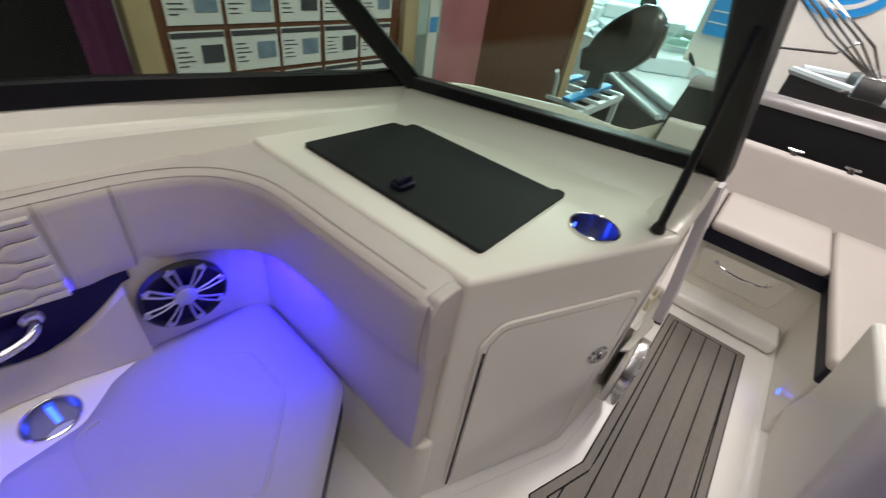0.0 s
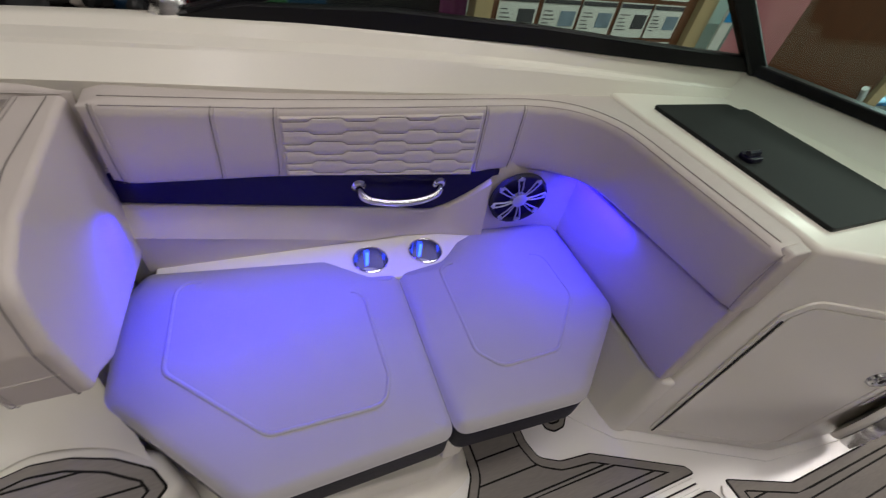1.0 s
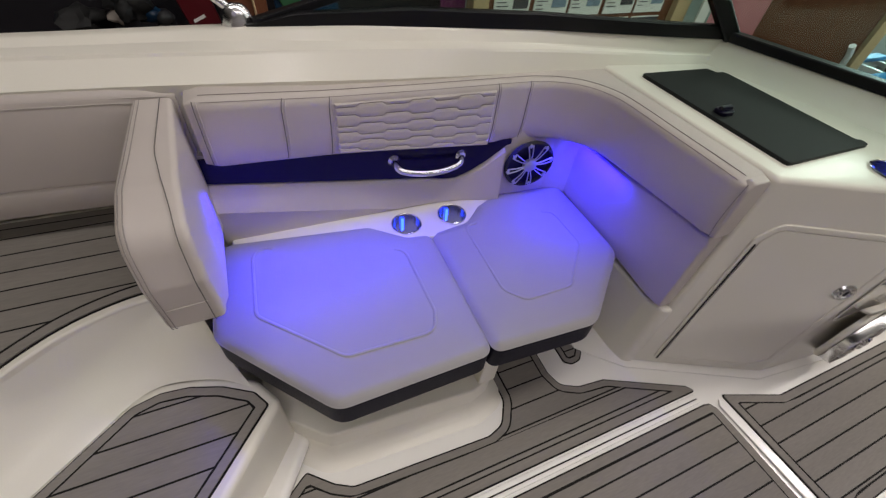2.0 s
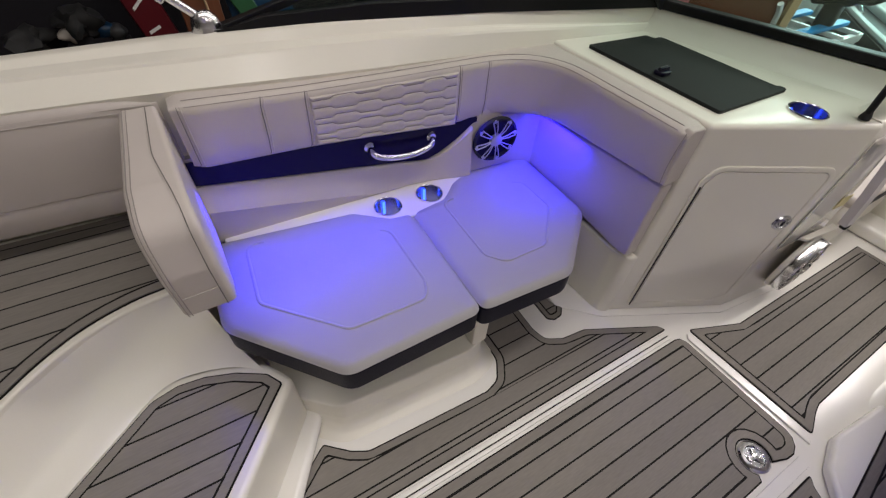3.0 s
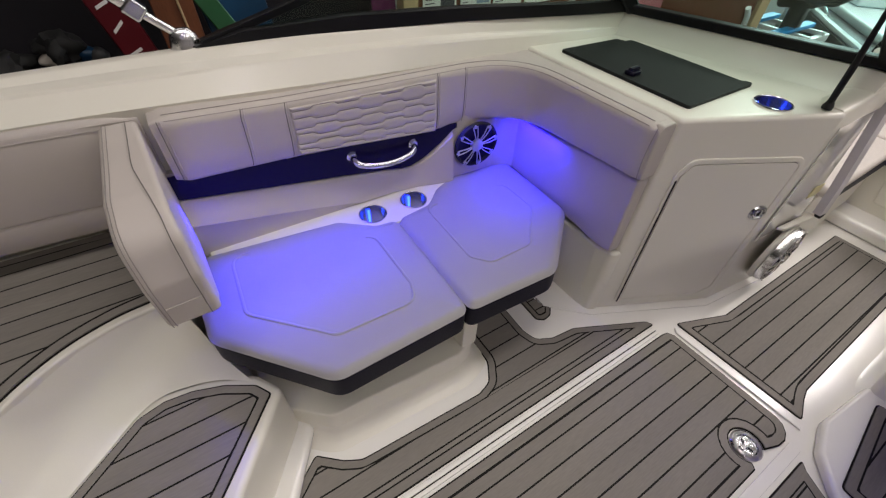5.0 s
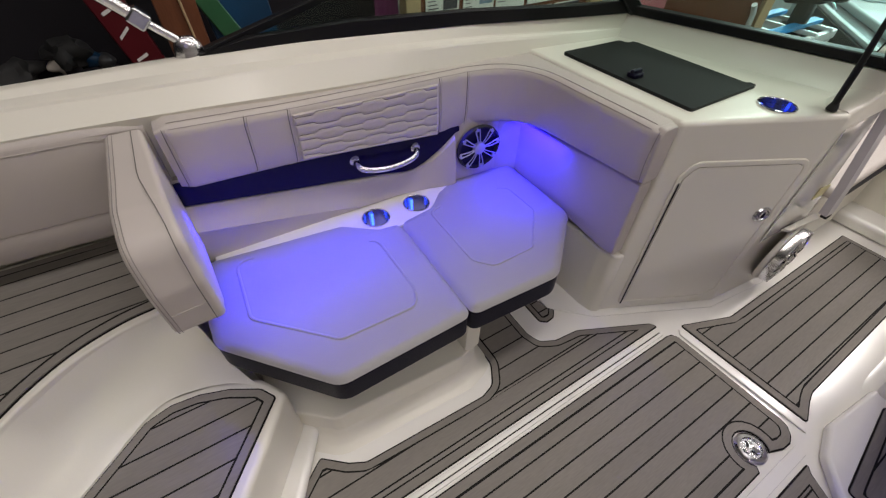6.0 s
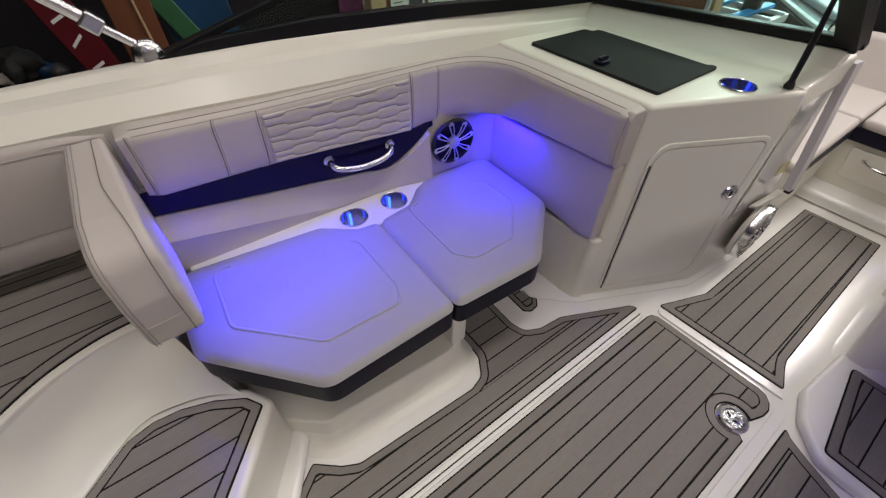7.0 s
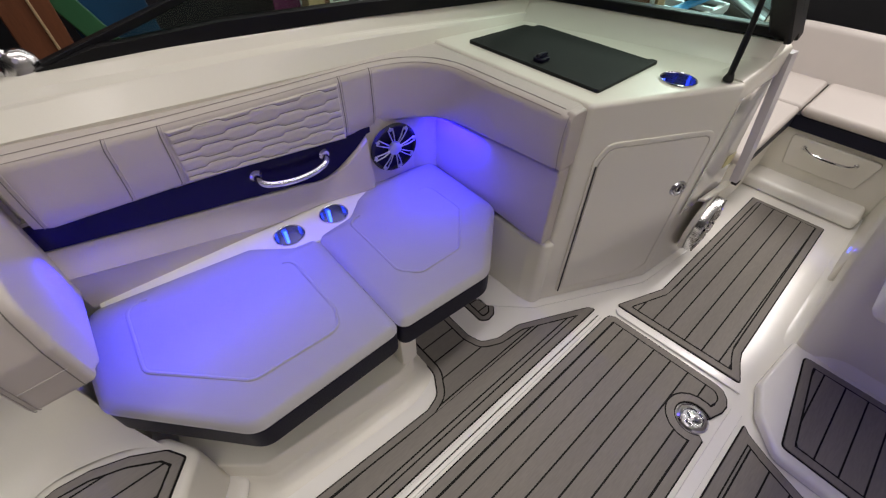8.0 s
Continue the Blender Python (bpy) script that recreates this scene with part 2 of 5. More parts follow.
def loft(sections, closed_section=True, caps=True, bm=None):
    """Joins sections (lists of points of equal length) into one skin."""
    bm = bm or bmesh.new()
    rows = [[bm.verts.new(Vector(p)) for p in s] for s in sections]
    n = len(rows[0])
    for a, b in zip(rows, rows[1:]):
        for k in range(n if closed_section else n - 1):
            bm.faces.new((a[k], a[(k + 1) % n], b[(k + 1) % n], b[k]))
    if caps and closed_section:
        bm.faces.new(rows[0][::-1])
        bm.faces.new(rows[-1])
    return bm


def smooth_curve(pts, per=6, closed=False):
    """A smooth curve through the points."""
    pts = [Vector(p) for p in pts]
    n = len(pts)
    out = []
    for i in range(n if closed else n - 1):
        p1, p2 = pts[i], pts[(i + 1) % n]
        p0 = pts[i - 1] if (i or closed) else p1
        p3 = pts[(i + 2) % n] if (i + 2 < n or closed) else p2
        for k in range(per):
            t = k / per
            out.append(0.5 * ((2 * p1) + (p2 - p0) * t + (2 * p0 - 5 * p1 + 4 * p2 - p3) * t * t + (3 * p1 - p0 - 3 * p2 + p3) * t ** 3))
    if not closed:
        out.append(pts[-1])
    return out


def deck_pad(label, outline, z, pitch=0.064, phase=0.0, border=0.030, thick=0.007, gap=0.0054, extra=()):
    """A foam-teak deck mat: dark backing, a border band and planks that run fore and aft."""
    root = thing("deck_mat", label, "deck mat", "foam teak deck mats")
    part("backing", prism(outline, z, z + thick * 0.3), GROOVE, root)
    part("border_band", prism(inset(outline, 0.005), z + 0.0005, z + thick - 0.0014), EVA, root, flat=True)
    n = len(outline)
    seg = np.array([(*outline[i], *outline[(i + 1) % n]) for i in range(n)])

    def spans(y, keep):
        """Stretches along the line at y that keep clear of the outline."""
        xs = np.arange(seg[:, 0].min(), seg[:, 0].max(), 0.0012)
        ax, ay, bx, by = (seg[:, k][:, None] for k in range(4))
        cross = (ay > y) != (by > y)
        xc = ax + (y - ay) * (bx - ax) / np.where(by == ay, 1e-9, by - ay)
        inside = (np.where(cross, xs[None, :] < xc, False).sum(0) % 2) == 1
        dx, dy = bx - ax, by - ay
        t = np.clip(((xs[None, :] - ax) * dx + (y - ay) * dy) / np.maximum(dx * dx + dy * dy, 1e-12), 0, 1)
        near = np.hypot(ax + t * dx - xs[None, :], ay + t * dy - y).min(0)
        good = inside & (near > keep)
        edge_at = np.flatnonzero(np.diff(np.concatenate(([0], good.astype(int), [0]))))
        return [(xs[a], xs[b - 1]) for a, b in zip(edge_at[::2], edge_at[1::2]) if b - a > 5]

    def pieces(a, b, steps, keep):
        """Outlines of the stretches between the lines a and b."""
        chains, d = [], (b - a) / steps
        for i in range(steps + 1):
            y = a + d * i
            for s0, s1 in spans(y, keep):
                for ch in chains:
                    if abs(ch[-1][0] - (y - d)) < 1e-6 and ch[-1][1] < s1 and ch[-1][2] > s0:
                        ch.append((y, s0, s1))
                        break
                else:
                    chains.append([(y, s0, s1)])
        return [[(s1, y) for y, s0, s1 in ch] + [(s0, y) for y, s0, s1 in ch[::-1]] for ch in chains if len(ch) > 1]

    ys = [p[1] for p in outline]
    bm = bmesh.new()
    for loop in pieces(min(ys), max(ys), 150, border):
        prism(loop, z + 0.001, z + thick - 0.0009, bm=bm)
    part("groove_bed", bm, GROOVE, root, flat=True)
    k0, k1 = math.floor((min(ys) - phase) / pitch), math.ceil((max(ys) - phase) / pitch)
    for k in range(k0, k1):
        for loop in pieces(phase + k * pitch + gap / 2, phase + (k + 1) * pitch - gap / 2, 10, border + gap):
            part("plank", prism(loop, z + 0.0015, z + thick), EVA, root, flat=True)
    return root


# ---- boat shell ----
def structure(name, bm, mat, label="", angle=35):
    return tagged(part(name, bm, mat, None, label, angle), kind="structure")


floor = structure("floor", prism([(-3.2, -1.2), (1.45, -1.2), (1.45, 0.55), (0.9, 0.70), (0.3, 0.86), (-0.4, 0.95), (-3.2, 1.05)], -0.05, 0.0), LINER, "glossy off-white moulded fibreglass cockpit floor")


def lerp_table(x, table):
    for (x0, *a), (x1, *b) in zip(table, table[1:]):
        if x <= x1:
            t = max(0.0, (x - x0) / (x1 - x0))
            return [p + (q - p) * t for p, q in zip(a, b)]
    return list(table[-1][1:])


# stations along the port side: x, seat line y z, crease y z, outer edge y z
GUN = [(-3.2, 1.03, 0.90, 1.115, 0.942, 1.16, 0.95),
       (-1.75, 0.955, 0.895, 1.03, 0.936, 1.115, 0.952),
       (-1.4, 0.925, 0.89, 0.995, 0.936, 1.12, 0.954),
       (-1.2, 0.915, 0.881, 0.972, 0.936, 1.055, 0.969),
       (-1.0, 0.905, 0.872, 0.948, 0.934, 1.018, 0.972),
       (-0.6, 0.90, 0.858, 0.922, 0.922, 0.975, 0.963),
       (-0.3, 0.89, 0.848, 0.905, 0.902, 0.935, 0.949),
       (0.0, 0.84, 0.858, 0.862, 0.885, 0.885, 0.936),
       (0.25, 0.81, 0.858, 0.82, 0.88, 0.835, 0.932),
       (0.45, 0.78, 0.80, 0.79, 0.84, 0.81, 0.915),
       (1.0, 0.62, 0.66, 0.63, 0.70, 0.68, 0.79),
       (1.5, 0.52, 0.50, 0.53, 0.54, 0.57, 0.635),
       (2.3, 0.34, 0.36, 0.36, 0.39, 0.40, 0.44),
       (3.0, 0.16, 0.26, 0.18, 0.29, 0.22, 0.34)]


def gun_at(x):
    """The gunwale's lines at x, eased over the stations."""
    w = 0.16 if x < -0.2 else 0.05
    rows = [lerp_table(x + w * k / 4, GUN) for k in range(-4, 5)]
    return [sum(r[i] for r in rows) / 9 for i in range(6)]


def hull_side():
    secs = []
    for i in range(125):
        x = -3.2 + 6.2 * i / 124
        ay, az, by, bz, cy, cz = gun_at(x)
        low = 0.02 + 0.09 * max(0.0, min(1.0, (-1.60 - x) / 0.10))
        prof = [(ay + low, 0.02), (ay + low, 0.57), (ay + 0.012, 0.62), (ay + 0.01, az - 0.05), (ay, az - 0.004), (by - 0.006, bz - 0.008), (by - 0.001, bz - 0.001), (by + 0.006, bz + 0.001),
                (by + (cy - by) * 0.42, bz + 0.004), (by + (cy - by) * 0.52, bz + (cz - bz) * 0.18), (cy - (cy - by) * 0.24, cz - (cz - bz) * 0.14), (cy - (cy - by) * 0.16, cz - (cz - bz) * 0.02), (cy, cz), (cy + 0.035, cz - 0.006), (cy + 0.085, cz - 0.04), (cy + 0.11, cz - 0.16), (cy + 0.02, -0.7),
                (cy - 0.06, -0.7), (ay + low + 0.06, 0.0)]
        secs.append([(x, y, z) for y, z in prof])
    return loft(secs)


structure("wall_port", hull_side(), GELCOAT, "cream white fibreglass gunwale along the port side", 16)
structure("wall_starboard", box(-3.2, 1.45, -1.30, -1.18, -0.7, 0.92, 0.03), GELCOAT, "cream white fibreglass starboard hull side")
structure("wall_stern", box(-3.3, -3.2, -1.3, 1.2, -0.7, 0.85, 0.03), GELCOAT, "cream white fibreglass stern wall")

# ---- lounge seat ----
seat_base = thing("lounge_seat", "built-in lounge with white moulded base and pale grey vinyl backrest", "lounge seat")
part("pedestal", prism(rounded([(-1.56, 0.66), (-1.50, 0.57), (-1.35, 0.52), (-0.84, 0.52), (-0.84, 0.86), (-1.56, 0.86)], 0.035), 0.0, 0.335, "z", 0.01), GELCOAT, seat_base)
part("plinth", prism(rounded([(-1.53, 0.50), (-1.50, 0.42), (-1.375, 0.308), (-0.92, 0.284), (-0.835, 0.31), (-0.835, 0.70), (-1.53, 0.70)], 0.05), 0.0, 0.132, "z", 0.007, 3), GELCOAT, seat_base)
part("bracket", box(-0.900, -0.838, 0.300, 0.56, 0.12, 0.304, 0.010), GELCOAT, seat_base)
secs = []
PLINTH = rounded([(-1.53, 0.50), (-1.50, 0.42), (-1.375, 0.308), (-0.92, 0.284), (-0.835, 0.31), (-0.835, 0.70)], [0, 0.05, 0.05, 0.05, 0.05, 0], 6)
for i, p in enumerate(PLINTH):
    a, b = Vector(PLINTH[max(i - 1, 0)]), Vector(PLINTH[min(i + 1, len(PLINTH) - 1)])
    d = (b - a).normalized()
    secs.append([(p[0] + d.y * o, p[1] - d.x * o, z) for o, z in ((-0.01, 0.0), (0.060, 0.0004), (0.036, 0.0035), (0.018, 0.011), (0.006, 0.026), (0.0006, 0.048), (-0.01, 0.050))])
part("plinth_cove", loft(secs), GELCOAT, seat_base, angle=70)
part("back_recess_wall", box(-0.84, -0.27, 0.62, 0.86, 0.0, 0.335), GELCOAT, seat_base)


def open_top(bm, z, holes):
    """Cuts round holes (x, y, radius) through the flat top face at height z."""
    top = max((f for f in bm.faces if abs(f.calc_center_median().z - z) < 1e-4), key=lambda f: f.calc_area())
    rim = top.edges[:]
    bmesh.ops.delete(bm, geom=[top], context="FACES_ONLY")
    for hx, hy, hr in holes:
        vs = [bm.verts.new((hx + hr * math.cos(2 * math.pi * k / 32), hy + hr * math.sin(2 * math.pi * k / 32), z)) for k in range(32)]
        rim += [bm.edges.new((vs[k], vs[(k + 1) % 32])) for k in range(32)]
    bmesh.ops.triangle_fill(bm, use_beauty=True, use_dissolve=False, edges=rim)
    return bm


def cushion(name, poly, z0, z1, crown, mat, parent, bev=0.03):
    """A seat cushion: rounded edges, a soft crown and a faint unevenness."""
    bm = bmesh.new()
    rings = [(0.003, z0), (-0.001, z0 + 0.006), (-0.002, z0 + (z1 - z0) * 0.4), (0.002, z1 - bev * 0.5), (bev * 0.35, z1 - bev * 0.18), (bev * 0.95, z1 - 0.002), (bev * 1.9, z1 + crown * 0.25), (bev * 3.2, z1 + crown * 0.7)]
    cx, cy = sum(p[0] for p in poly) / len(poly), sum(p[1] for p in poly) / len(poly)
    rows = []
    for d, z in rings:
        q = inset(poly, d) if abs(d) > 1e-6 and d < 0.035 else [((p[0] - cx) * (1 - d * 3.4) + cx, (p[1] - cy) * (1 - d * 3.4) + cy) for p in poly] if d >= 0.035 else poly
        rows.append([(p[0], p[1], z + 0.002 * noise.noise((p[0] * 9, p[1] * 9, z))) for p in q])
    for f in (0.55, 0.3, 0.12):
        rows.append([((p[0] - cx) * f * 0.9 + cx, (p[1] - cy) * f * 0.9 + cy, z1 + crown) for p in poly])
    loft(rows, bm=bm)
    return part(name, bm, mat, parent, angle=60)


PADL = rounded([(-1.585, 0.80), (-1.585, 0.54), (-1.335, 0.255), (-0.9195, 0.262), (-0.9145, 0.735), (-0.99, 0.745), (-1.10, 0.83), (-1.54, 0.885)], [0.03, 0.08, 0.065, 0.035, 0.03, 0.03, 0.05, 0.03])
PADR = rounded([(-0.9145, 0.262), (-0.585, 0.245), (-0.335, 0.460), (-0.322, 0.845), (-0.60, 0.865), (-0.70, 0.82), (-0.77, 0.755), (-0.9095, 0.735)], [0.035, 0.075, 0.08, 0.06, 0.03, 0.04, 0.04, 0.03])


part("ledge", open_top(prism([(-1.52, 0.80), (-1.09, 0.80), (-0.98, 0.72), (-0.83, 0.72), (-0.70, 0.79), (-0.58, 0.82), (-0.58, 0.90), (-1.52, 0.90)], 0.33, 0.410, "z", 0.006), 0.410, [(-0.976, 0.800, 0.047), (-0.806, 0.800, 0.047)]), GELCOAT, seat_base)


def on_pad(pts, z, closed=False):
    return [(p[0], p[1], z) for p in smooth_curve([Vector((*p, 0)) for p in pts], 1, closed)]


def seat_pad(label, poly, seam, group):
    root = thing("seat_cushion", label, "seat cushion", group)
    cushion("cushion_top", poly, 0.391, 0.417, 0.006, SEATVINYL, root, 0.028)
    part("cushion_base", prism(poly, 0.306, 0.396, "z", 0.010), NAVY, root, "dark navy vinyl base band")
    line = rounded(seam, 0.045, 7)
    path = [(p[0], p[1], 0.4190) for p in line]
    part("stitched_seam", tube(path, 0.0058, 10), SEATVINYL, root)
    return root


seat_pad("pale grey vinyl lounge seat cushion, angular front, blue-lit", PADL, [(-1.465, 0.83), (-1.478, 0.57), (-1.285, 0.372), (-1.045, 0.366), (-1.022, 0.43), (-1.025, 0.68)], "lounge seat cushions")
seat_pad("pale grey vinyl lounge seat cushion beside the console", PADR, [(-0.795, 0.73), (-0.80, 0.43), (-0.75, 0.375), (-0.59, 0.375), (-0.45, 0.525), (-0.45, 0.70)], "lounge seat cushions")

# ---- lounge backrest ----
FACE = [(-1.505, 0.872), (-1.2, 0.870), (-0.9, 0.866), (-0.62, 0.862), (-0.53, 0.856), (-0.455, 0.835), (-0.395, 0.795), (-0.355, 0.735), (-0.338, 0.66), (-0.336, 0.5), (-0.334, 0.36), (-0.334, 0.242)]


def top_z(x):
    return lerp_table(x, [(-1.52, 0.887), (-1.18, 0.868), (-0.9, 0.861), (-0.5, 0.855), (-0.3, 0.854)])[0]


def along_back():
    """Stations of the backrest's front: place, way towards the seat, and length from its aft end."""
    pts = smooth_curve([Vector((*p, 0)) for p in FACE], 6)
    out, s = [], 0.0
    for i, p in enumerate(pts):
        d = (pts[min(i + 1, len(pts) - 1)] - pts[max(i - 1, 0)]).normalized()
        out.append((p, Vector((d.y, -d.x, 0)), s))
        if i + 1 < len(pts):
            s += (pts[i + 1] - p).length
    return out


BACK = along_back()
BACK_LEN = BACK[-1][2]


def back_section(p, nrm, s, shrink):
    t = top_z(p.x)
    b = lerp_table(s, [(0.0, 0.686), (0.30, 0.674), (0.84, 0.634), (1.05, 0.634), (1.25, 0.645), (1.75, 0.668)])[0]
    k = shrink
    prof = [(-0.075, b + 0.006 + k), (-0.02, b + k), (-0.004, b + 0.006 + k), (0.006 - k * 0.6, b + 0.02 + k), (0.012 - k, b + 0.07), (0.012 - k, t - 0.034), (0.0095 - k * 0.6, t - 0.020), (0.002, t - 0.010 - k * 0.4), (-0.012, t - 0.005 - k), (-0.04, t - 0.003 - k), (-0.075, t - 0.003 - k)]
    return [p + nrm * d + Vector((0, 0, z)) for d, z in prof]


secs = []
for p, nrm, s in BACK:
    e = min(s, BACK_LEN - s)
    secs.append(back_section(p, nrm, s, 0.012 * max(0, 1 - e / 0.03) ** 2))
lounge_back = part("backrest", loft(secs), VINYL, seat_base, "pale grey stitched vinyl wraparound backrest", angle=60)


def back_line(z_off, out, x0, x1, rad, name, mat):
    path = [p + nrm * out + Vector((0, 0, top_z(p.x) + z_off)) for p, nrm, s in BACK if x0 <= p.x <= x1 and s < BACK_LEN - 0.02]
    part(name, tube(path, rad, 6), mat, lounge_back)


back_line(-0.0035, -0.016, -1.490, -0.2, 0.0010, "top_stitch", SEAM)
back_line(-0.0125, 0.0045, -1.490, -0.2, 0.0010, "top_stitch", SEAM)


def face_y(x):
    """The backrest's front at x, along its straight run."""
    return lerp_table(x, [(p.x, p.y) for p, n, k in BACK if k < 1.05])[0]


for xa, xb in ((-1.487, -1.487), (-1.29, -1.305), (-1.173, -1.185), (-0.672, -0.672), (-0.56, -0.565)):
    t, b = top_z(xa), lerp_table(xb + 1.505, [(0.0, 0.686), (0.30, 0.674), (0.84, 0.634), (1.05, 0.634)])[0]
    for off, name, rad, mat in ((0.0, "vertical_stitch", 0.0011, STITCH), (0.008, "vertical_welt", 0.0014, VINYL)):
        prof = ((0.002, t - 0.011), (0.0095, t - 0.020), (0.012, t - 0.034), (0.012, b + 0.07), (0.006, b + 0.02), (0.001, b + 0.012))
        path = [(xa + (xb - xa) * k / 5 + off, face_y(xa) - d - 0.0006, z) for k, (d, z) in enumerate(prof)]
        part(name, tube(path, rad, 6), mat, lounge_back)
# short seam down the front end of the backrest
part("end_stitch", tube(smooth_curve([(-0.337, 0.246, 0.845), (-0.346, 0.246, 0.80), (-0.347, 0.247, 0.74), (-0.341, 0.246, 0.68)], 5), 0.0014, 6), SEAM, lounge_back)
part("end_cap", prism(rounded([(-0.332, 0.672), (-0.262, 0.672), (-0.262, 0.842), (-0.275, 0.852), (-0.325, 0.852), (-0.338, 0.83)], 0.012), 0.236, 0.262, "y", 0.006), VINYL, lounge_back)
part("corner_top", prism(rounded([(-0.60, 0.903), (-0.50, 0.893), (-0.43, 0.868), (-0.365, 0.82), (-0.312, 0.75), (-0.296, 0.66), (-0.270, 0.58), (-0.262, 0.58), (-0.262, 0.895), (-0.60, 0.906)], 0.01), 0.80, 0.8485, "z"), VINYL, lounge_back)
# black box added as the shade in the split between backrest and bolster
part("split_backing", box(-0.30, -0.264, 0.25, 0.84, 0.60, 0.70), RUBBER, lounge_back)


def quilt():
    """The quilted panel: six stepped seams pressed into flat padding, each out of step with the next."""
    nx, nz = 200, 260
    x0, x1 = -1.166, -0.68
    rows = []
    levels = [0.075, 0.245, 0.41, 0.575, 0.745, 0.945]

    def seam(k, u):
        t = (u * 3.25 + 0.5 * (k % 2) + 0.05) % 1.0
        w = 1.0 if t < 0.42 else 1 - (t - 0.42) / 0.04 if t < 0.50 else -1.0 if t < 0.92 else -1 + (t - 0.92) / 0.04
        return levels[k] + 0.026 * w

    def limits(u):
        x = x0 + (x1 - x0) * u
        return x, top_z(x) - 0.028, 0.690 - 0.046 * u

    bm = bmesh.new()
    for k in range(6):
        path = []
        for i in range(2, 159):
            u = i / 160
            x, zt, zb = limits(u)
            path.append((x, face_y(x) - 0.0128, zb + (zt - zb) * seam(k, u)))
        part("quilt_thread", tube(path, 0.0010, 5), STITCH, lounge_back)
    fronts = [face_y(limits(i / nx)[0]) for i in range(nx + 1)]
    for j in range(nz + 1):
        v = j / nz
        row = []
        for i in range(nx + 1):
            u = i / nx
            x, zt, zb = limits(u)
            below = [v - seam(k, u) for k in range(6)]
            d = min(abs(q) for q in below) * (zt - zb)
            h = 0.0030 * (1 - math.exp(-(d / 0.0012) ** 2)) + 0.0016 * min(1, d / 0.010)
            edge = min(u, 1 - u, v * 0.35, (1 - v) * 0.35) * 0.486
            h *= min(1, edge / 0.004)
            row.append(bm.verts.new((x, fronts[i] - 0.0122 - h, zb + (zt - zb) * v)))
        rows.append(row)
    for a, b in zip(rows, rows[1:]):
        for i in range(nx):
            bm.faces.new((a[i], a[i + 1], b[i + 1], b[i]))
    for a in (rows[0], rows[-1]):
        low = [bm.verts.new((v.co.x, v.co.y + 0.02, v.co.z)) for v in a]
        for i in range(nx):
            bm.faces.new((a[i], a[i + 1], low[i + 1], low[i]))
    return bm


part("quilted_panel", quilt(), VINYL, lounge_back, angle=75)

bm = prism(rounded([(0.845, 0.618), (0.845, 0.40), (0.30, 0.345), (0.243, 0.352), (0.243, 0.659), (0.40, 0.652)], 0.012), -0.316, -0.262, "x", 0.014, 4)
side_bolster = part("side_bolster", bm, VINYL, seat_base, "pale grey vinyl bolster, blue-lit")
part("bolster_seam", tube([(-0.310, 0.2475, 0.652), (-0.3115, 0.2465, 0.55), (-0.310, 0.247, 0.37)], 0.0017, 6), SEAM, side_bolster)
part("corner_filler", prism(rounded([(-0.50, 0.90), (-0.47, 0.86), (-0.40, 0.845), (-0.30, 0.80), (-0.28, 0.90)], 0.02), 0.36, 0.70), VINYL, side_bolster)

# ---- lounge lower back with speaker ----
WALLY = [(-1.53, 0.925), (-0.85, 0.915), (-0.74, 0.90), (-0.62, 0.865), (-0.55, 0.85), (-0.38, 0.845)]


def wall_y(x):
    return lerp_table(x, [(a, b) for a, b in WALLY])[0]


def panel_sheet(lower, upper, out, x0, x1, n=60, thick=0.02):
    """A sheet on the lounge's back wall between two height curves."""
    secs = []
    for i in range(n + 1):
        x = x0 + (x1 - x0) * i / n
        y = wall_y(x) - out
        a, b = lower(x), max(upper(x), lower(x) + 0.002)
        secs.append([(x, y, a), (x, y, b), (x, y + thick, b), (x, y + thick, a)])
    return loft(secs)


def insert_low(x):
    return lerp_table(x, [(-1.53, 0.612), (-1.2, 0.558), (-1.05, 0.535), (-0.88, 0.507), (-0.80, 0.494), (-0.76, 0.496), (-0.72, 0.515), (-0.66, 0.565), (-0.595, 0.632)])[0]


low_back = part("side_panel", panel_sheet(lambda x: 0.40, lambda x: 0.70, 0.0, -1.53, -0.38), VINYL, seat_base, "pale vinyl side panel below the backrest")
part("black_insert", panel_sheet(insert_low, lambda x: 0.69 if x < -1.2 else 0.65, 0.006, -1.53, -0.585, thick=0.012), INSERT, low_back, "glossy dark insert panel with blue led glow in its colour")


def apron_sections():
    secs = []
    for i in range(41):
        x = -1.535 + 0.60 * i / 40 * 1.55
        t = min(1, max(0, (x + 1.535) / 0.93))
        lo = insert_low(x) - 0.004
        y = wall_y(x)
        zl = lerp_table(x, [(-1.53, 0.535), (-1.13, 0.452), (-0.98, 0.418), (-0.6, 0.412)])[0]
        secs.append([(x, y - 0.008, lo), (x, y - 0.018, lo - 0.010), (x, y - 0.045 + 0.01 * t, min(zl, lo - 0.02)), (x, y - 0.040 + 0.01 * t, min(zl, lo - 0.02) - 0.006), (x, y - 0.03, 0.40), (x, y + 0.02, 0.40), (x, y + 0.02, lo)])
    return secs


part("apron", loft(apron_sections()), VINYL, low_back, "pale vinyl apron with a stitched crease")


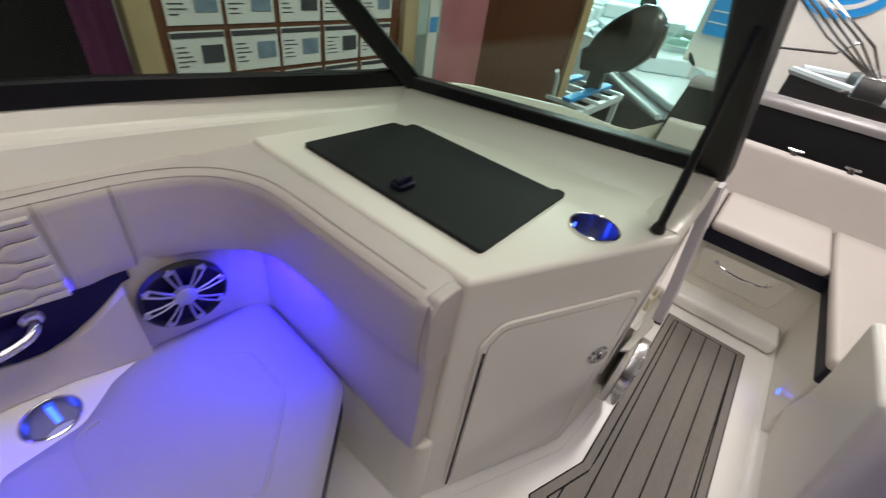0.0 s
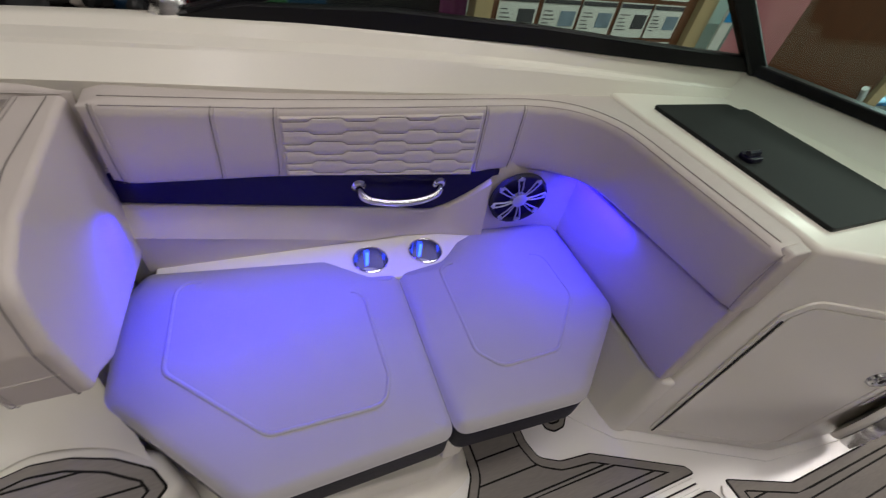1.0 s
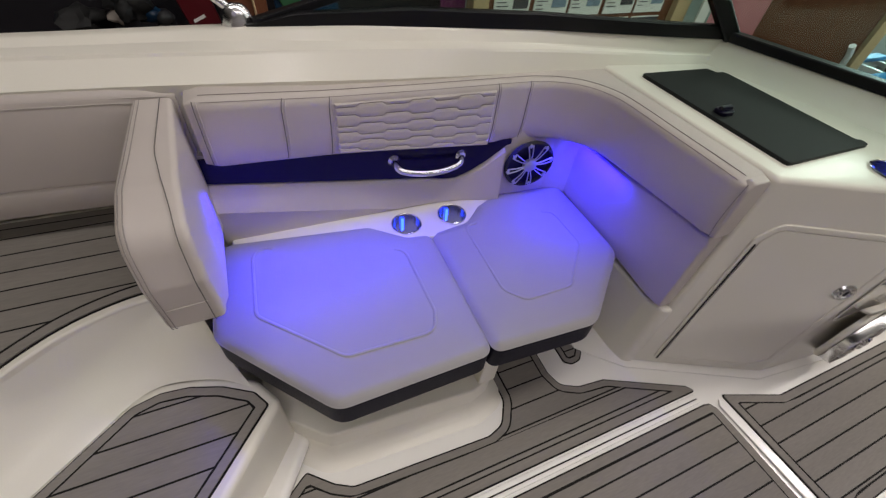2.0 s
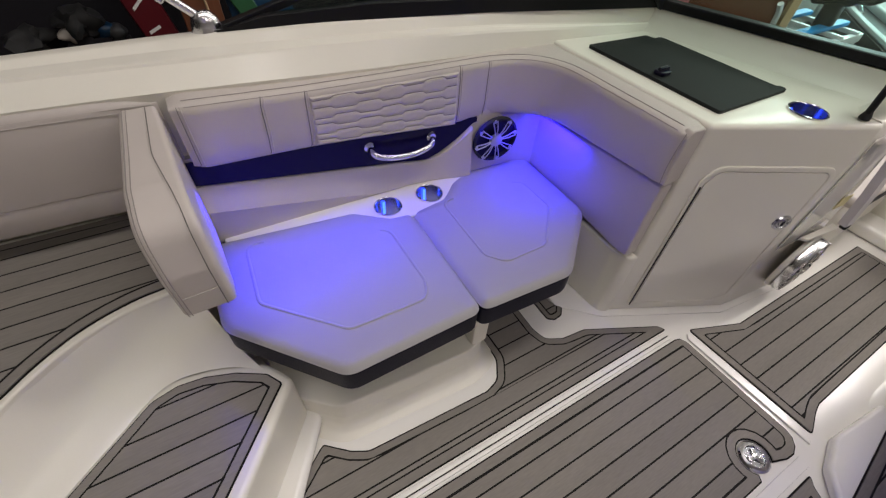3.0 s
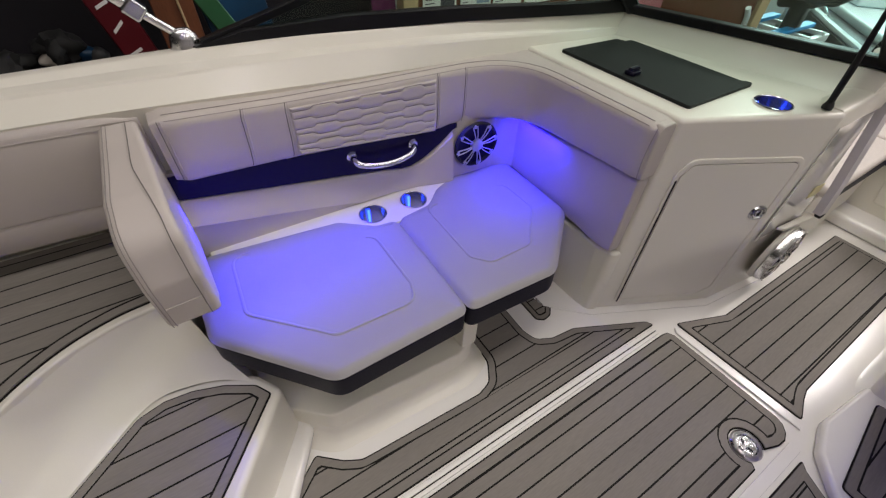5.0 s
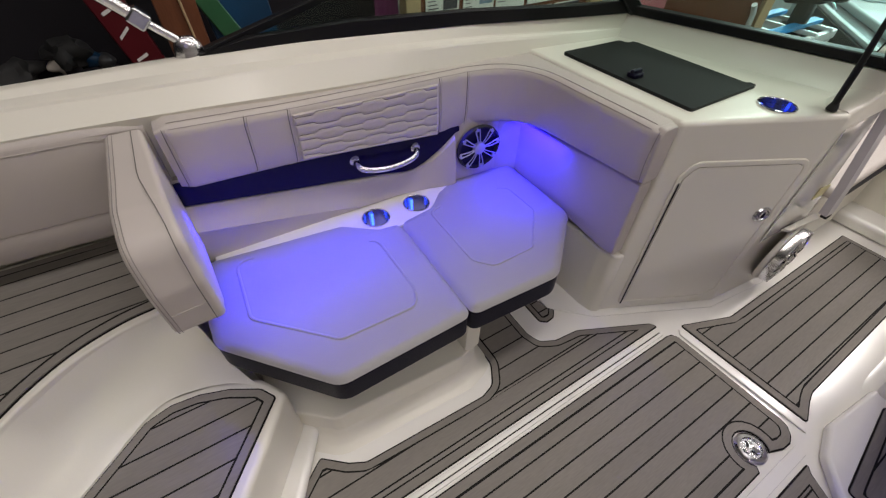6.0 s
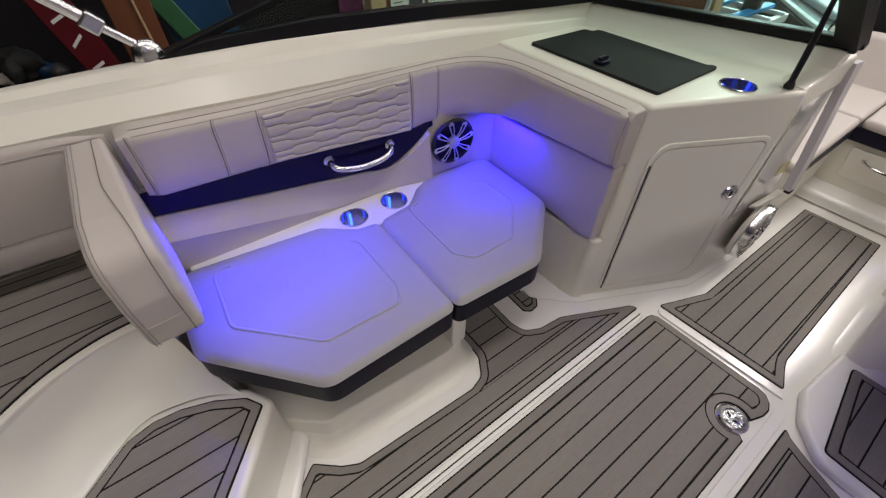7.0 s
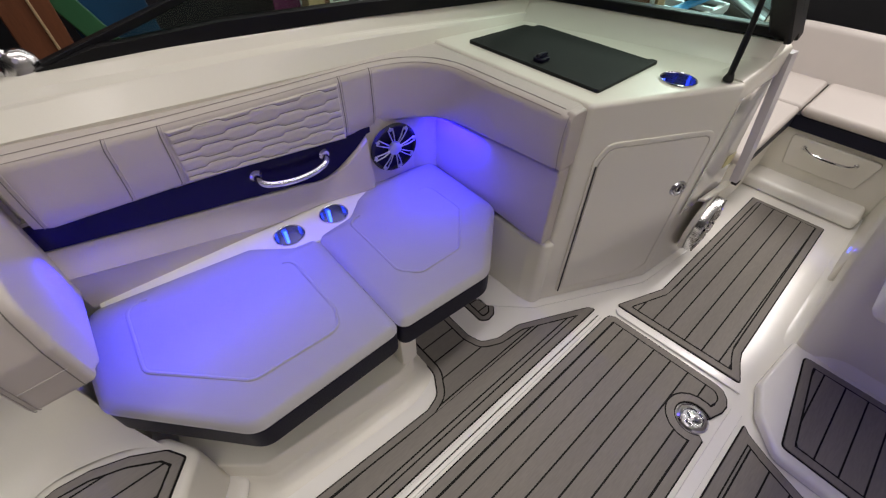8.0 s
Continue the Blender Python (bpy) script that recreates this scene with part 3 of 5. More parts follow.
def speaker(name, label, m, r, mat_grille, mat_rim, bulge=1.0):
    root = thing(name, label, "speaker", "boat speakers")
    m = m @ Matrix.Diagonal((1, 1, bulge, 1))
    part("rim", lathe([(r * 0.90, 0.0), (r, 0.002), (r, 0.012), (r * 0.97, 0.018), (r * 0.91, 0.018), (r * 0.88, 0.010), (r * 0.88, 0.0)], m, 40), mat_rim, root)
    part("cone", lathe([(0.001, -0.004), (r * 0.3, -0.004), (r * 0.75, 0.002), (r * 0.93, 0.006)], m, 36), BLACKPANEL, root)
    part("hub", lathe([(0.001, 0.026), (r * 0.20, 0.025), (r * 0.26, 0.021), (r * 0.27, 0.008), (0.001, 0.008)], m, 28), mat_grille, root)
    for k in range(8):
        a = 2 * math.pi * k / 8 + 0.2
        bm = bmesh.new()
        for da in (-0.12, 0.12):
            u = Vector((math.cos(a + da * 1.0), math.sin(a + da * 1.0), 0))
            w = Vector((math.cos(a + da * 0.9), math.sin(a + da * 0.9), 0))
            tube([m @ (u * r * 0.22 + Vector((0, 0, 0.018))), m @ (u * r * 0.55 + Vector((0, 0, 0.021))), m @ (w * r * 0.93 + Vector((0, 0, 0.017)))], r * 0.026 * bulge ** 0.5, 6, bm=bm)
        part("spoke", bm, mat_grille, root)
        u = Vector((math.cos(a), math.sin(a), 0))
        bm = bmesh.new()
        lathe([(0.001, 0.02), (r * 0.07, 0.02), (r * 0.085, 0.015), (0.001, 0.012)], m @ Matrix.Translation(u * r * 0.90), 10, bm)
        part("spoke_foot", bm, mat_grille, root)
    return root


speaker("speaker", "round black speaker with a silver spoked grille", look((-0.505, 0.836, 0.551), (-0.505 + 0.10, 1.9, 0.60)), 0.094, GRILLE, RUBBER)

# grab handle on the black insert
handle = thing("grab_handle", "curved chrome grab handle on the dark panel", "handle")
pts = [(-0.985, 0.917, 0.598), (-0.984, 0.885, 0.592), (-0.965, 0.868, 0.580), (-0.90, 0.860, 0.566), (-0.83, 0.860, 0.563), (-0.775, 0.866, 0.571), (-0.754, 0.880, 0.582), (-0.750, 0.908, 0.590)]
part("bar", tube(smooth_curve(pts, 6), 0.0115, 12), CHROME, handle)
for px, pz in ((-0.985, 0.598), (-0.750, 0.590)):
    part("foot", lathe([(0.001, 0.012), (0.014, 0.011), (0.020, 0.004), (0.020, 0.0), (0.001, 0.0)], pose(px, wall_y(px) - 0.004, pz, 90), 18), CHROME, handle)


def cup_holder(label, x, y, z, r=0.053):
    root = thing("cup_holder", label, "cup holder", "steel cup holders")
    m = pose(x, y, z)
    part("rim", lathe([(r * 0.87, -0.002), (r * 0.89, 0.002), (r * 0.93, 0.004), (r * 0.97, 0.003), (r * 0.985, 0.0), (r * 0.985, -0.002)], m, 48), CHROME, root)
    part("well", lathe([(r * 0.87, 0.002), (r * 0.84, -0.03), (r * 0.80, -0.075), (r * 0.70, -0.085), (0.001, -0.087)], m, 36), WELL, root)
    part("led", box(x - 0.005, x + 0.005, y + r * 0.72, y + r * 0.77, z - 0.066, z - 0.010, 0.002), LEDBLUE, root, "glowing blue led")
    return root


cup_holder("round steel cup holder with blue light in the seat ledge", -0.976, 0.800, 0.413)
cup_holder("round steel cup holder with blue light in the seat ledge", -0.806, 0.800, 0.413)
cup_holder("round steel cup holder with blue light in the console top", 0.077, 0.158, 0.860, 0.055)

# ---- aft arm cushion, step and side platform ----
arm = thing("arm_bolster", "thick pale grey vinyl arm cushion at the aft end", "bolster")
ARM = rounded([(0.922, 0.872), (0.56, 0.876), (0.455, 0.848), (0.432, 0.74), (0.437, 0.615), (0.47, 0.605), (0.53, 0.56), (0.922, 0.46)], [0.02, 0.09, 0.07, 0.06, 0.015, 0.03, 0.03, 0.02], 6)
bm = prism(ARM, -1.612, -1.512, "x", 0.018, 4)
for v in bm.verts:
    if v.co.x > -1.56:
        v.co.x += 0.010 - 0.026 * max(0.0, min(1.0, (v.co.y - 0.45) / 0.45))
part("cushion", bm, VINYL, arm)
ARM_EDGE = [(0.905, 0.8735), (0.82, 0.8748), (0.76, 0.8755), (0.72, 0.876), (0.69, 0.8765), (0.66, 0.877)] + [p for p in inset(ARM, -0.0024) if p[1] > 0.612 and p[0] < 0.90]
for xa, xb, mat in ((-1.601, -1.603, SEAM), (-1.593, -1.596, SEAM), (-1.552, -1.523, STITCH)):
    path = []
    for p in ARM_EDGE:
        f = max(0.0, min(1.0, (0.70 - p[0]) / 0.24)) if p[1] > 0.83 else 1.0
        path.append((xa + (xb - xa) * f * f * (3 - 2 * f), p[0], p[1]))
    part("edge_stitch", tube(path, 0.0009, 6), mat, arm)
part("cross_stitch", tube([(-1.598, 0.4335, 0.676), (-1.52, 0.4335, 0.680)], 0.0014, 6), PIPING, arm)

PLAT = smooth_curve([Vector((a, b, 0)) for a, b in ((-2.5, 0.10), (-2.25, 0.30), (-2.05, 0.455), (-1.95, 0.55), (-1.86, 0.61), (-1.76, 0.645), (-1.68, 0.656), (-1.625, 0.665))], 5)
PLAT = [(p.x, p.y) for p in PLAT]
platform = thing("aft_platform", "white moulded side platform beside the stern walkway", "platform")
part("platform_body", prism(PLAT + [(-1.615, 0.70), (-1.615, 1.02), (-1.75, 1.07), (-3.15, 1.10), (-3.15, 0.10)], 0.0, 0.488, "z", 0.022, 4), GELCOAT, platform)
WALL_TOP = [(-2.45, 0.145, 0.478), (-2.05, 0.46, 0.478), (-1.95, 0.555, 0.478), (-1.86, 0.612, 0.478), (-1.76, 0.645, 0.478), (-1.68, 0.655, 0.476), (-1.62, 0.635, 0.44), (-1.585, 0.56, 0.345)]
WALL_LOW = [(-2.35, 0.03, 0.28), (-2.0, 0.345, 0.28), (-1.90, 0.43, 0.28), (-1.815, 0.505, 0.28), (-1.755, 0.532, 0.28), (-1.68, 0.525, 0.28), (-1.60, 0.498, 0.28), (-1.53, 0.45, 0.276)]
secs = []
for f, g in ((0.0, 0.0), (0.04, 0.08), (0.13, 0.29), (0.30, 0.60), (0.55, 0.82), (0.85, 0.96), (1.0, 1.0)):
    top, low = smooth_curve(WALL_TOP, 5), smooth_curve(WALL_LOW, 5)
    secs.append([(a.x + (b.x - a.x) * f, a.y + (b.y - a.y) * f, a.z + (b.z - a.z) * g) for a, b in zip(top, low)])
part("curved_wall", loft(secs, closed_section=False), GELCOAT, platform, angle=70)
step = thing("boarding_step", "white moulded step with rounded corners", "step")
STEP = rounded([(-1.465, 0.39), (-1.52, 0.475), (-1.64, 0.53), (-1.80, 0.56), (-2.05, 0.38), (-2.20, 0.0), (-1.84, -0.09), (-1.63, 0.17)], [0.03, 0.05, 0.08, 0.08, 0.05, 0.05, 0.04, 0.02])
part("step_body", prism(STEP, 0.0, 0.276, "z", 0.02, 4), GELCOAT, step)
part("step_skirt", prism(rounded([(-1.43, 0.36), (-1.50, 0.46), (-1.80, 0.46), (-2.0, -0.05), (-1.80, -0.15), (-1.575, 0.13)], 0.03), 0.0, 0.05, "z", 0.028, 5), LINER, step)

aft_back = thing("aft_side_cushion", "long flat pale grey vinyl side cushion on the gunwale", "side cushion")
bm = bmesh.new()
secs = []
for i in range(25):
    x = -3.1 + 1.575 * i / 24
    ay, az, *_ = gun_at(x)
    y = min(ay, 1.05) - 0.014
    e = 0.012 * max(0, 1 - min(i, 24 - i) / 1.5)
    secs.append([(x, y + 0.05, 0.562), (x, y + 0.02 + e, 0.562), (x, y + e, 0.576), (x, y - 0.004 + e, 0.642), (x, y + 0.005 + e, 0.650), (x, y - 0.004 + e, 0.658), (x, y - 0.006 + e, 0.80), (x, y + 0.002 + e, az - 0.03), (x, y + 0.012 + e, az - 0.010 - e), (x, y + 0.05, az - 0.003 - e)])
part("cushion", loft(secs, bm=bm), VINYL, aft_back, angle=60)
for dz, o in ((-0.026, 0.007), (-0.036, 0.0025)):
    path = []
    for i in range(25):
        x = -3.1 + 1.56 * i / 24
        ay, az, *_ = gun_at(x)
        path.append((x, min(ay, 1.05) - 0.014 + o - 0.002, az + dz))
    part("top_stitch", tube(path, 0.0012, 6), PIPING, aft_back)

# ---- console ----
console = thing("console", "glossy cream white fibreglass port console", "console")
CON = rounded([(-0.262, 0.232), (0.20, 0.012), (0.56, -0.028), (0.56, 0.80), (0.30, 0.835), (-0.262, 0.90)], [0.02, 0.035, 0.02, 0.0, 0.0, 0.0])
def lean(x, z):
    """How far the walkway side leans to port at the height z."""
    return 0.055 * max(0.0, z) / 0.858 * max(0.0, min(1.0, (x - 0.20) / 0.36))


bm = open_top(prism(CON, 0.0, 0.858, "z", 0.014, 4), 0.858, [(0.077, 0.158, 0.049)])
for v in bm.verts:
    if v.co.y < 0.06:
        v.co.y += lean(v.co.x, v.co.z)
part("console_body", bm, GELCOAT, console)
part("console_foot", prism(rounded([(-0.45, 0.36), (-0.30, 0.215), (0.17, -0.012), (0.62, -0.062), (0.62, 0.5), (-0.45, 0.5)], 0.04), 0.0, 0.007, "z", 0.006, 3), LINER, console)
# moulded side under the bolster
part("bolster_shelf", prism(rounded([(-0.308, 0.30), (-0.296, 0.240), (-0.262, 0.222), (-0.20, 0.26), (-0.20, 0.86), (-0.316, 0.86)], [0.06, 0.04, 0.03, 0.02, 0.02, 0.02], 6), 0.0, 0.338, "z", 0.014, 3), GELCOAT, console)
# dash that rises to the windshield
part("dash_rise", loft([[(x0 + 0.03, y, 0.852), (x0 + 0.055, y, 0.864), (x0 + 0.085, y, 0.895), (x0 + 0.10, y, 0.930), (x0 + 0.17, y, 0.935), (x0 + 0.17, y, 0.852)] for x0, y in ((0.09, 0.86), (0.11, 0.80), (0.20, 0.45), (0.275, 0.16), (0.305, 0.02))]), GELCOAT, console, angle=50)
part("aisle_rim", loft([[(x, y + 0.10, 0.852), (x, y + 0.085, zz - 0.008), (x, y + 0.06, zz), (x, y + 0.012, zz), (x, y, zz - 0.012), (x, y, 0.80)] for x, y, zz in ((0.21, 0.014, 0.862), (0.30, 0.011, 0.872), (0.42, 0.012, 0.888), (0.55, 0.010, 0.896))]), GELCOAT, console, angle=50)

lid = thing("console_hatch", "matte black hinged hatch lid in the console top", "hatch lid")
LID = rounded([(-0.188, 0.262), (0.148, 0.262), (0.148, 0.285), (0.135, 0.292), (0.135, 0.715), (0.128, 0.735), (0.10, 0.735), (0.09, 0.770), (-0.188, 0.786)], [0.012, 0.012, 0.004, 0.004, 0.01, 0.01, 0.004, 0.01, 0.012])
part("lid", prism(LID, 0.856, 0.868, "z", 0.002, 2), LIDMAT, lid, flat=True)
latch = part("latch", prism(rounded([(-0.165, 0.485), (-0.115, 0.485), (-0.115, 0.525), (-0.165, 0.525)], 0.015), 0.866, 0.880, "z", 0.004, 3), BLACKPANEL, lid)
part("latch_grip", tube([(-0.16, 0.505, 0.884), (-0.12, 0.505, 0.884)], 0.007, 8), BLACKPANEL, lid)

# the console's door, in the slanting aft face
DOOR_A, DOOR_B = Vector((-0.262, 0.232, 0)), Vector((0.20, 0.012, 0))
du = (DOOR_B - DOOR_A).normalized()
dn = Vector((du.y, -du.x, 0))
DOORM = Matrix(((du.x, 0, dn.x, DOOR_A.x), (du.y, 0, dn.y, DOOR_A.y), (0, 1, 0, 0), (0, 0, 0, 1)))
AX["d"] = DOORM
door = thing("console_door", "white console storage door with rounded top corners", "door")
OUT = rounded([(0.072, 0.042), (0.44, 0.042), (0.497, 0.095), (0.497, 0.722), (0.095, 0.730), (0.060, 0.672)], [0.026, 0.035, 0.03, 0.055, 0.05, 0.03], 9)
bm = bmesh.new()
prof = [(0.0, 0.001), (0.002, 0.006), (0.010, 0.0075), (0.018, 0.006), (0.020, 0.001)]
secs = []
for d, h in prof:
    secs.append([DOORM @ Vector((p[0], p[1], h)) for p in inset(OUT, d)])
loft(secs, bm=bm, caps=False)
part("door_frame", bm, GELCOAT, door, angle=50)
part("door_gap", prism(inset(OUT, 0.016), 0.0, 0.002, "d"), STITCH, door)
part("door_panel", prism(inset(OUT, 0.0215), 0.0, 0.006, "d", 0.002, 2), GELCOAT, door, flat=True)
part("hinge_gap", prism([(0.080, 0.05), (0.085, 0.05), (0.074, 0.655), (0.069, 0.655)], 0.0, 0.0095, "d"), RUBBER, door)
knob = part("door_latch", lathe([(0.001, 0.009), (0.011, 0.009), (0.013, 0.005), (0.018, 0.005), (0.022, 0.009), (0.028, 0.008), (0.031, 0.001), (0.001, 0.001)], DOORM @ pose(0.446, 0.500, 0.005), 28), STEEL, door, "round brushed metal latch")
part("latch_slot", prism(rounded([(0.441, 0.490), (0.451, 0.490), (0.451, 0.510), (0.441, 0.510)], 0.004), 0.0095, 0.0150, "d"), BLACKPANEL, door)

SPK = (0.468, -0.016, 0.198), (0.42, 1.0, 0.203)
part("speaker_pod", lathe([(0.001, 0.0), (0.136, 0.0), (0.138, 0.012), (0.134, 0.020), (0.001, 0.020)], look(*SPK), 40), GELCOAT, console)
speaker("speaker", "chunky chrome speaker low on the console's aisle side", look((0.466, -0.036, 0.198), (0.42, 1.0, 0.203)), 0.130, CHROME, SATIN, 1.9)
aisle = thing("aisle_panel", "glossy white walkway panel with a door jamb", "panel")
part("panel", loft([[(x, y + lean(x, z0), z0), (x, y - 0.004 + lean(x, z0), z0 + 0.01), (x, y - 0.004 + lean(x, z1), z1), (x, y + lean(x, z1), z1 + 0.01)] for x, y, z0, z1 in ((0.25, 0.0060, 0.33, 0.79), (0.55, -0.0275, 0.33, 0.83))]), GLOSSPANEL, aisle)
part("pod_ledge", prism([(0.36, -0.002), (0.38, -0.026), (0.56, -0.048), (0.58, -0.020)], 0.345, 0.360, "z", 0.005), GELCOAT, aisle)
jamb = loft([[(x, y - 0.008, z), (x + 0.05, y - 0.012, z), (x + 0.05, y + 0.02, z), (x, y + 0.02, z)] for x, y, z in ((0.565, -0.052, 0.37), (0.56, -0.040, 0.5), (0.54, 0.008, 0.87))])
part("door_jamb", jamb, material("grey_jamb", (0.56, 0.53, 0.56), 0.3, vary=0.05), aisle)
part("gasket", box(0.575, 0.612, -0.064, -0.04, 0.352, 0.370, 0.004), RUBBER, aisle)
part("warning_label", prism([(0.46, -0.0010), (0.53, -0.0055), (0.53, -0.0085), (0.46, -0.0040)], 0.46, 0.51, "z"), YELLOW, aisle)

# ---- windshield ----
wind = thing("windshield", "black-framed tinted windshield with side and front panes", "windshield")


def bar(name, a, b, w, d, parent=None, mat=FRAME, up=(0, 0, 1)):
    """A bevelled flat bar from a to b."""
    a, b = Vector(a), Vector(b)
    z = (b - a).normalized()
    x = z.cross(Vector(up)).normalized()
    y = z.cross(x)
    secs = []
    for p in (a, b):
        secs.append([p + x * u * w / 2 + y * v * d / 2 for u, v in ((-1, -0.8), (-0.8, -1), (0.8, -1), (1, -0.8), (1, 0.8), (0.8, 1), (-0.8, 1), (-1, 0.8))])
    return part(name, loft(secs), mat, parent or wind)


CB, CT = Vector((0.215, 0.835, 0.945)), Vector((-0.16, 0.925, 1.31))
MB, MT = Vector((0.43, 0.035, 0.95)), Vector((0.06, 0.085, 1.33))
part("side_rail", loft([[(x, gun_at(x)[4] + o, gun_at(x)[5] + z) for o, z in ((-0.012, 0.0), (-0.012, h * 0.9), (-0.006, h), (0.012, h), (0.018, h * 0.9), (0.018, 0.0))] for x, h in ((-1.33, 0.004), (-1.2, 0.03), (-0.9, 0.045), (-0.5, 0.045), (-0.1, 0.043), (0.215, 0.042))]), FRAME, wind)
bar("corner_post", CB, CT, 0.042, 0.05)
bar("front_rail", CB + Vector((0.0, 0.0, 0.0)), MB, 0.045, 0.032)
bar("centre_post", MB - (MT - MB) * 0.03, MT, 0.05, 0.065, up=(0, 1, 0))
bar("post_trim", MB + Vector((0.07, -0.01, -0.02)), MT + Vector((0.07, -0.01, 0.0)), 0.03, 0.05, up=(0, 1, 0))
bar("top_rail", CT, MT, 0.035, 0.03)
bar("side_top_rail", (-1.31, 1.09, 0.967), (-0.75, 1.075, 1.115), 0.03, 0.022)
bar("side_top_rail", (-0.75, 1.075, 1.115), CT, 0.03, 0.022)


def pane(name, quad, t, mat):
    bm = bmesh.new()
    q = [Vector(p) for p in quad]
    n = (q[1] - q[0]).cross(q[-1] - q[0]).normalized() * t
    a = [bm.verts.new(p) for p in q]
    b = [bm.verts.new(p + n) for p in q]
    bm.faces.new(a)
    bm.faces.new(b[::-1])
    for i in range(len(q)):
        bm.faces.new((a[i], b[i], b[(i + 1) % len(q)], a[(i + 1) % len(q)]))
    return part(name, bm, mat, wind)


pane("front_pane", [CB + Vector((0, 0, 0.01)), MB, MT, CT], 0.005, GLASS)
pane("side_pane", [(-1.2, 1.058, 0.985), (-0.5, 0.967, 0.985), (0.20, 0.845, 0.95), CT, (-0.75, 1.075, 1.11)], 0.005, GLASS)
strut = thing("windshield_strut", "slim black gas strut beside the windshield", "strut")
part("rod", tube([(0.178, 0.058, 0.868), (0.165, 0.06, 0.98), (0.13, 0.064, 1.14), (0.10, 0.068, 1.27)], [0.009, 0.009, 0.006, 0.006], 10), FRAME, strut)
part("ball_end", lathe([(0.001, 0.02), (0.010, 0.016), (0.014, 0.004), (0.014, -0.004), (0.001, -0.006)], pose(0.178, 0.058, 0.866), 14), RUBBER, strut)

# arch leg with chrome foot on the gunwale
mount = thing("tower_leg", "polished metal tower leg with a hinged foot", "tower leg")
part("foot", loft([[(-1.348 + r * math.cos(a) * 1.3, 1.115 + r * math.sin(a), z) for a in [2 * math.pi * k / 20 for k in range(20)]] for r, z in ((0.034, 0.945), (0.035, 0.952), (0.031, 0.957), (0.030, 0.972), (0.026, 0.990), (0.017, 1.003), (0.006, 1.008))]), SATIN, mount)
part("leg", tube([(-1.355, 1.117, 0.988), (-1.424, 1.118, 1.052)], 0.0115, 14), SATIN, mount)
part("pin", tube([(-1.352, 1.085, 0.990), (-1.352, 1.150, 0.990)], 0.006, 10), CHROME, mount)
part("sleeve", tube([(-1.424, 1.118, 1.052), (-1.61, 1.12, 1.235)], 0.0165, 14), SATIN, mount)
bm = box(-0.022, 0.022, -0.020, 0.020, -0.024, 0.024, 0.008, 3)
bm.transform(pose(-1.434, 1.118, 1.062, 0, -43, 0))
part("clamp", bm, STEEL, mount)

# ---- bow ----
bow = thing("bow_bench", "white moulded bow bench with a drawer front and vinyl backrest", "bench")
part("front_box", box(1.40, 2.0, -0.55, 0.34, 0.0, 0.33, 0.02, 3), GELCOAT, bow)
part("step_ledge", box(1.255, 1.42, -0.52, 0.30, 0.0, 0.075, 0.025, 3), LINER, bow)
part("drawer_front", prism(rounded([(-0.42, 0.135), (-0.09, 0.135), (-0.06, 0.295), (-0.45, 0.295)], 0.02), 1.385, 1.405, "x", 0.006), GELCOAT, bow)
part("side_box", box(0.78, 1.42, -1.1, -0.535, 0.0, 0.33, 0.02, 3), GELCOAT, bow)
part("dark_band", box(1.365, 2.0, -0.56, 0.34, 0.325, 0.397, 0.010), NAVY, bow, "dark navy band under the cushions")
part("port_box", box(0.63, 1.42, 0.0, 0.60, 0.0, 0.398, 0.012, 3), GELCOAT, bow)
part("dark_band", box(0.80, 1.40, -0.026, 0.56, 0.325, 0.397, 0.010), NAVY, bow, "dark navy band under the cushions")
part("dark_band", box(0.76, 1.40, -1.1, -0.515, 0.325, 0.397, 0.010), NAVY, bow, "dark navy band under the cushions")
dh = thing("drawer_handle", "slim curved chrome handle on the bow drawer", "handle")
part("bar", tube(smooth_curve([(1.392, -0.14, 0.252), (1.372, -0.145, 0.25), (1.352, -0.18, 0.244), (1.345, -0.25, 0.24), (1.352, -0.33, 0.243), (1.372, -0.362, 0.247), (1.392, -0.365, 0.248)], 5), 0.006, 10), CHROME, dh)
for y in (-0.14, -0.365):
    part("foot", lathe([(0.001, 0.010), (0.010, 0.008), (0.012, 0.0), (0.001, 0.0)], pose(1.387, y, 0.25, 0, -90, 0), 14), CHROME, dh)


def bow_cushion(label, poly, z0, z1):
    root = thing("bow_cushion", label, "seat cushion", "bow seat cushions")
    part("cushion", prism(poly, z0, z1, "z", 0.022, 4), VINYL, root)
    return root


bow_cushion("pale grey vinyl bow bench cushion beside the console", [(0.635, -0.034), (1.338, -0.030), (1.338, 0.42), (0.635, 0.62)], 0.398, 0.447)
bow_cushion("pale grey vinyl bow seat cushion", [(1.345, -0.03), (1.345, 0.40), (1.80, 0.30), (1.80, -0.03)], 0.398, 0.447)
bow_cushion("pale grey vinyl bow seat cushion", [(1.345, -0.49), (1.345, -0.036), (1.80, -0.036), (1.82, -0.49)], 0.398, 0.447)
bow_cushion("pale grey vinyl bow bench cushion along the side", [(0.74, -0.50), (1.34, -0.495), (1.83, -0.495), (1.83, -1.0), (0.74, -1.0)], 0.398, 0.447)
part("backrest", loft([[(1.80 + dx, y, 0.40), (1.79 + dx, y, 0.43), (1.93 + dx, y, 0.63), (1.955 + dx, y, 0.655), (2.0 + dx, y, 0.655), (2.05 + dx, y, 0.40)] for y, dx in ((-1.0, -0.06), (-0.8, -0.01), (-0.48, 0.0), (0.0, 0.0), (0.22, -0.01), (0.42, -0.07))]), VINYL, bow, "pale grey vinyl bow backrest", angle=50)
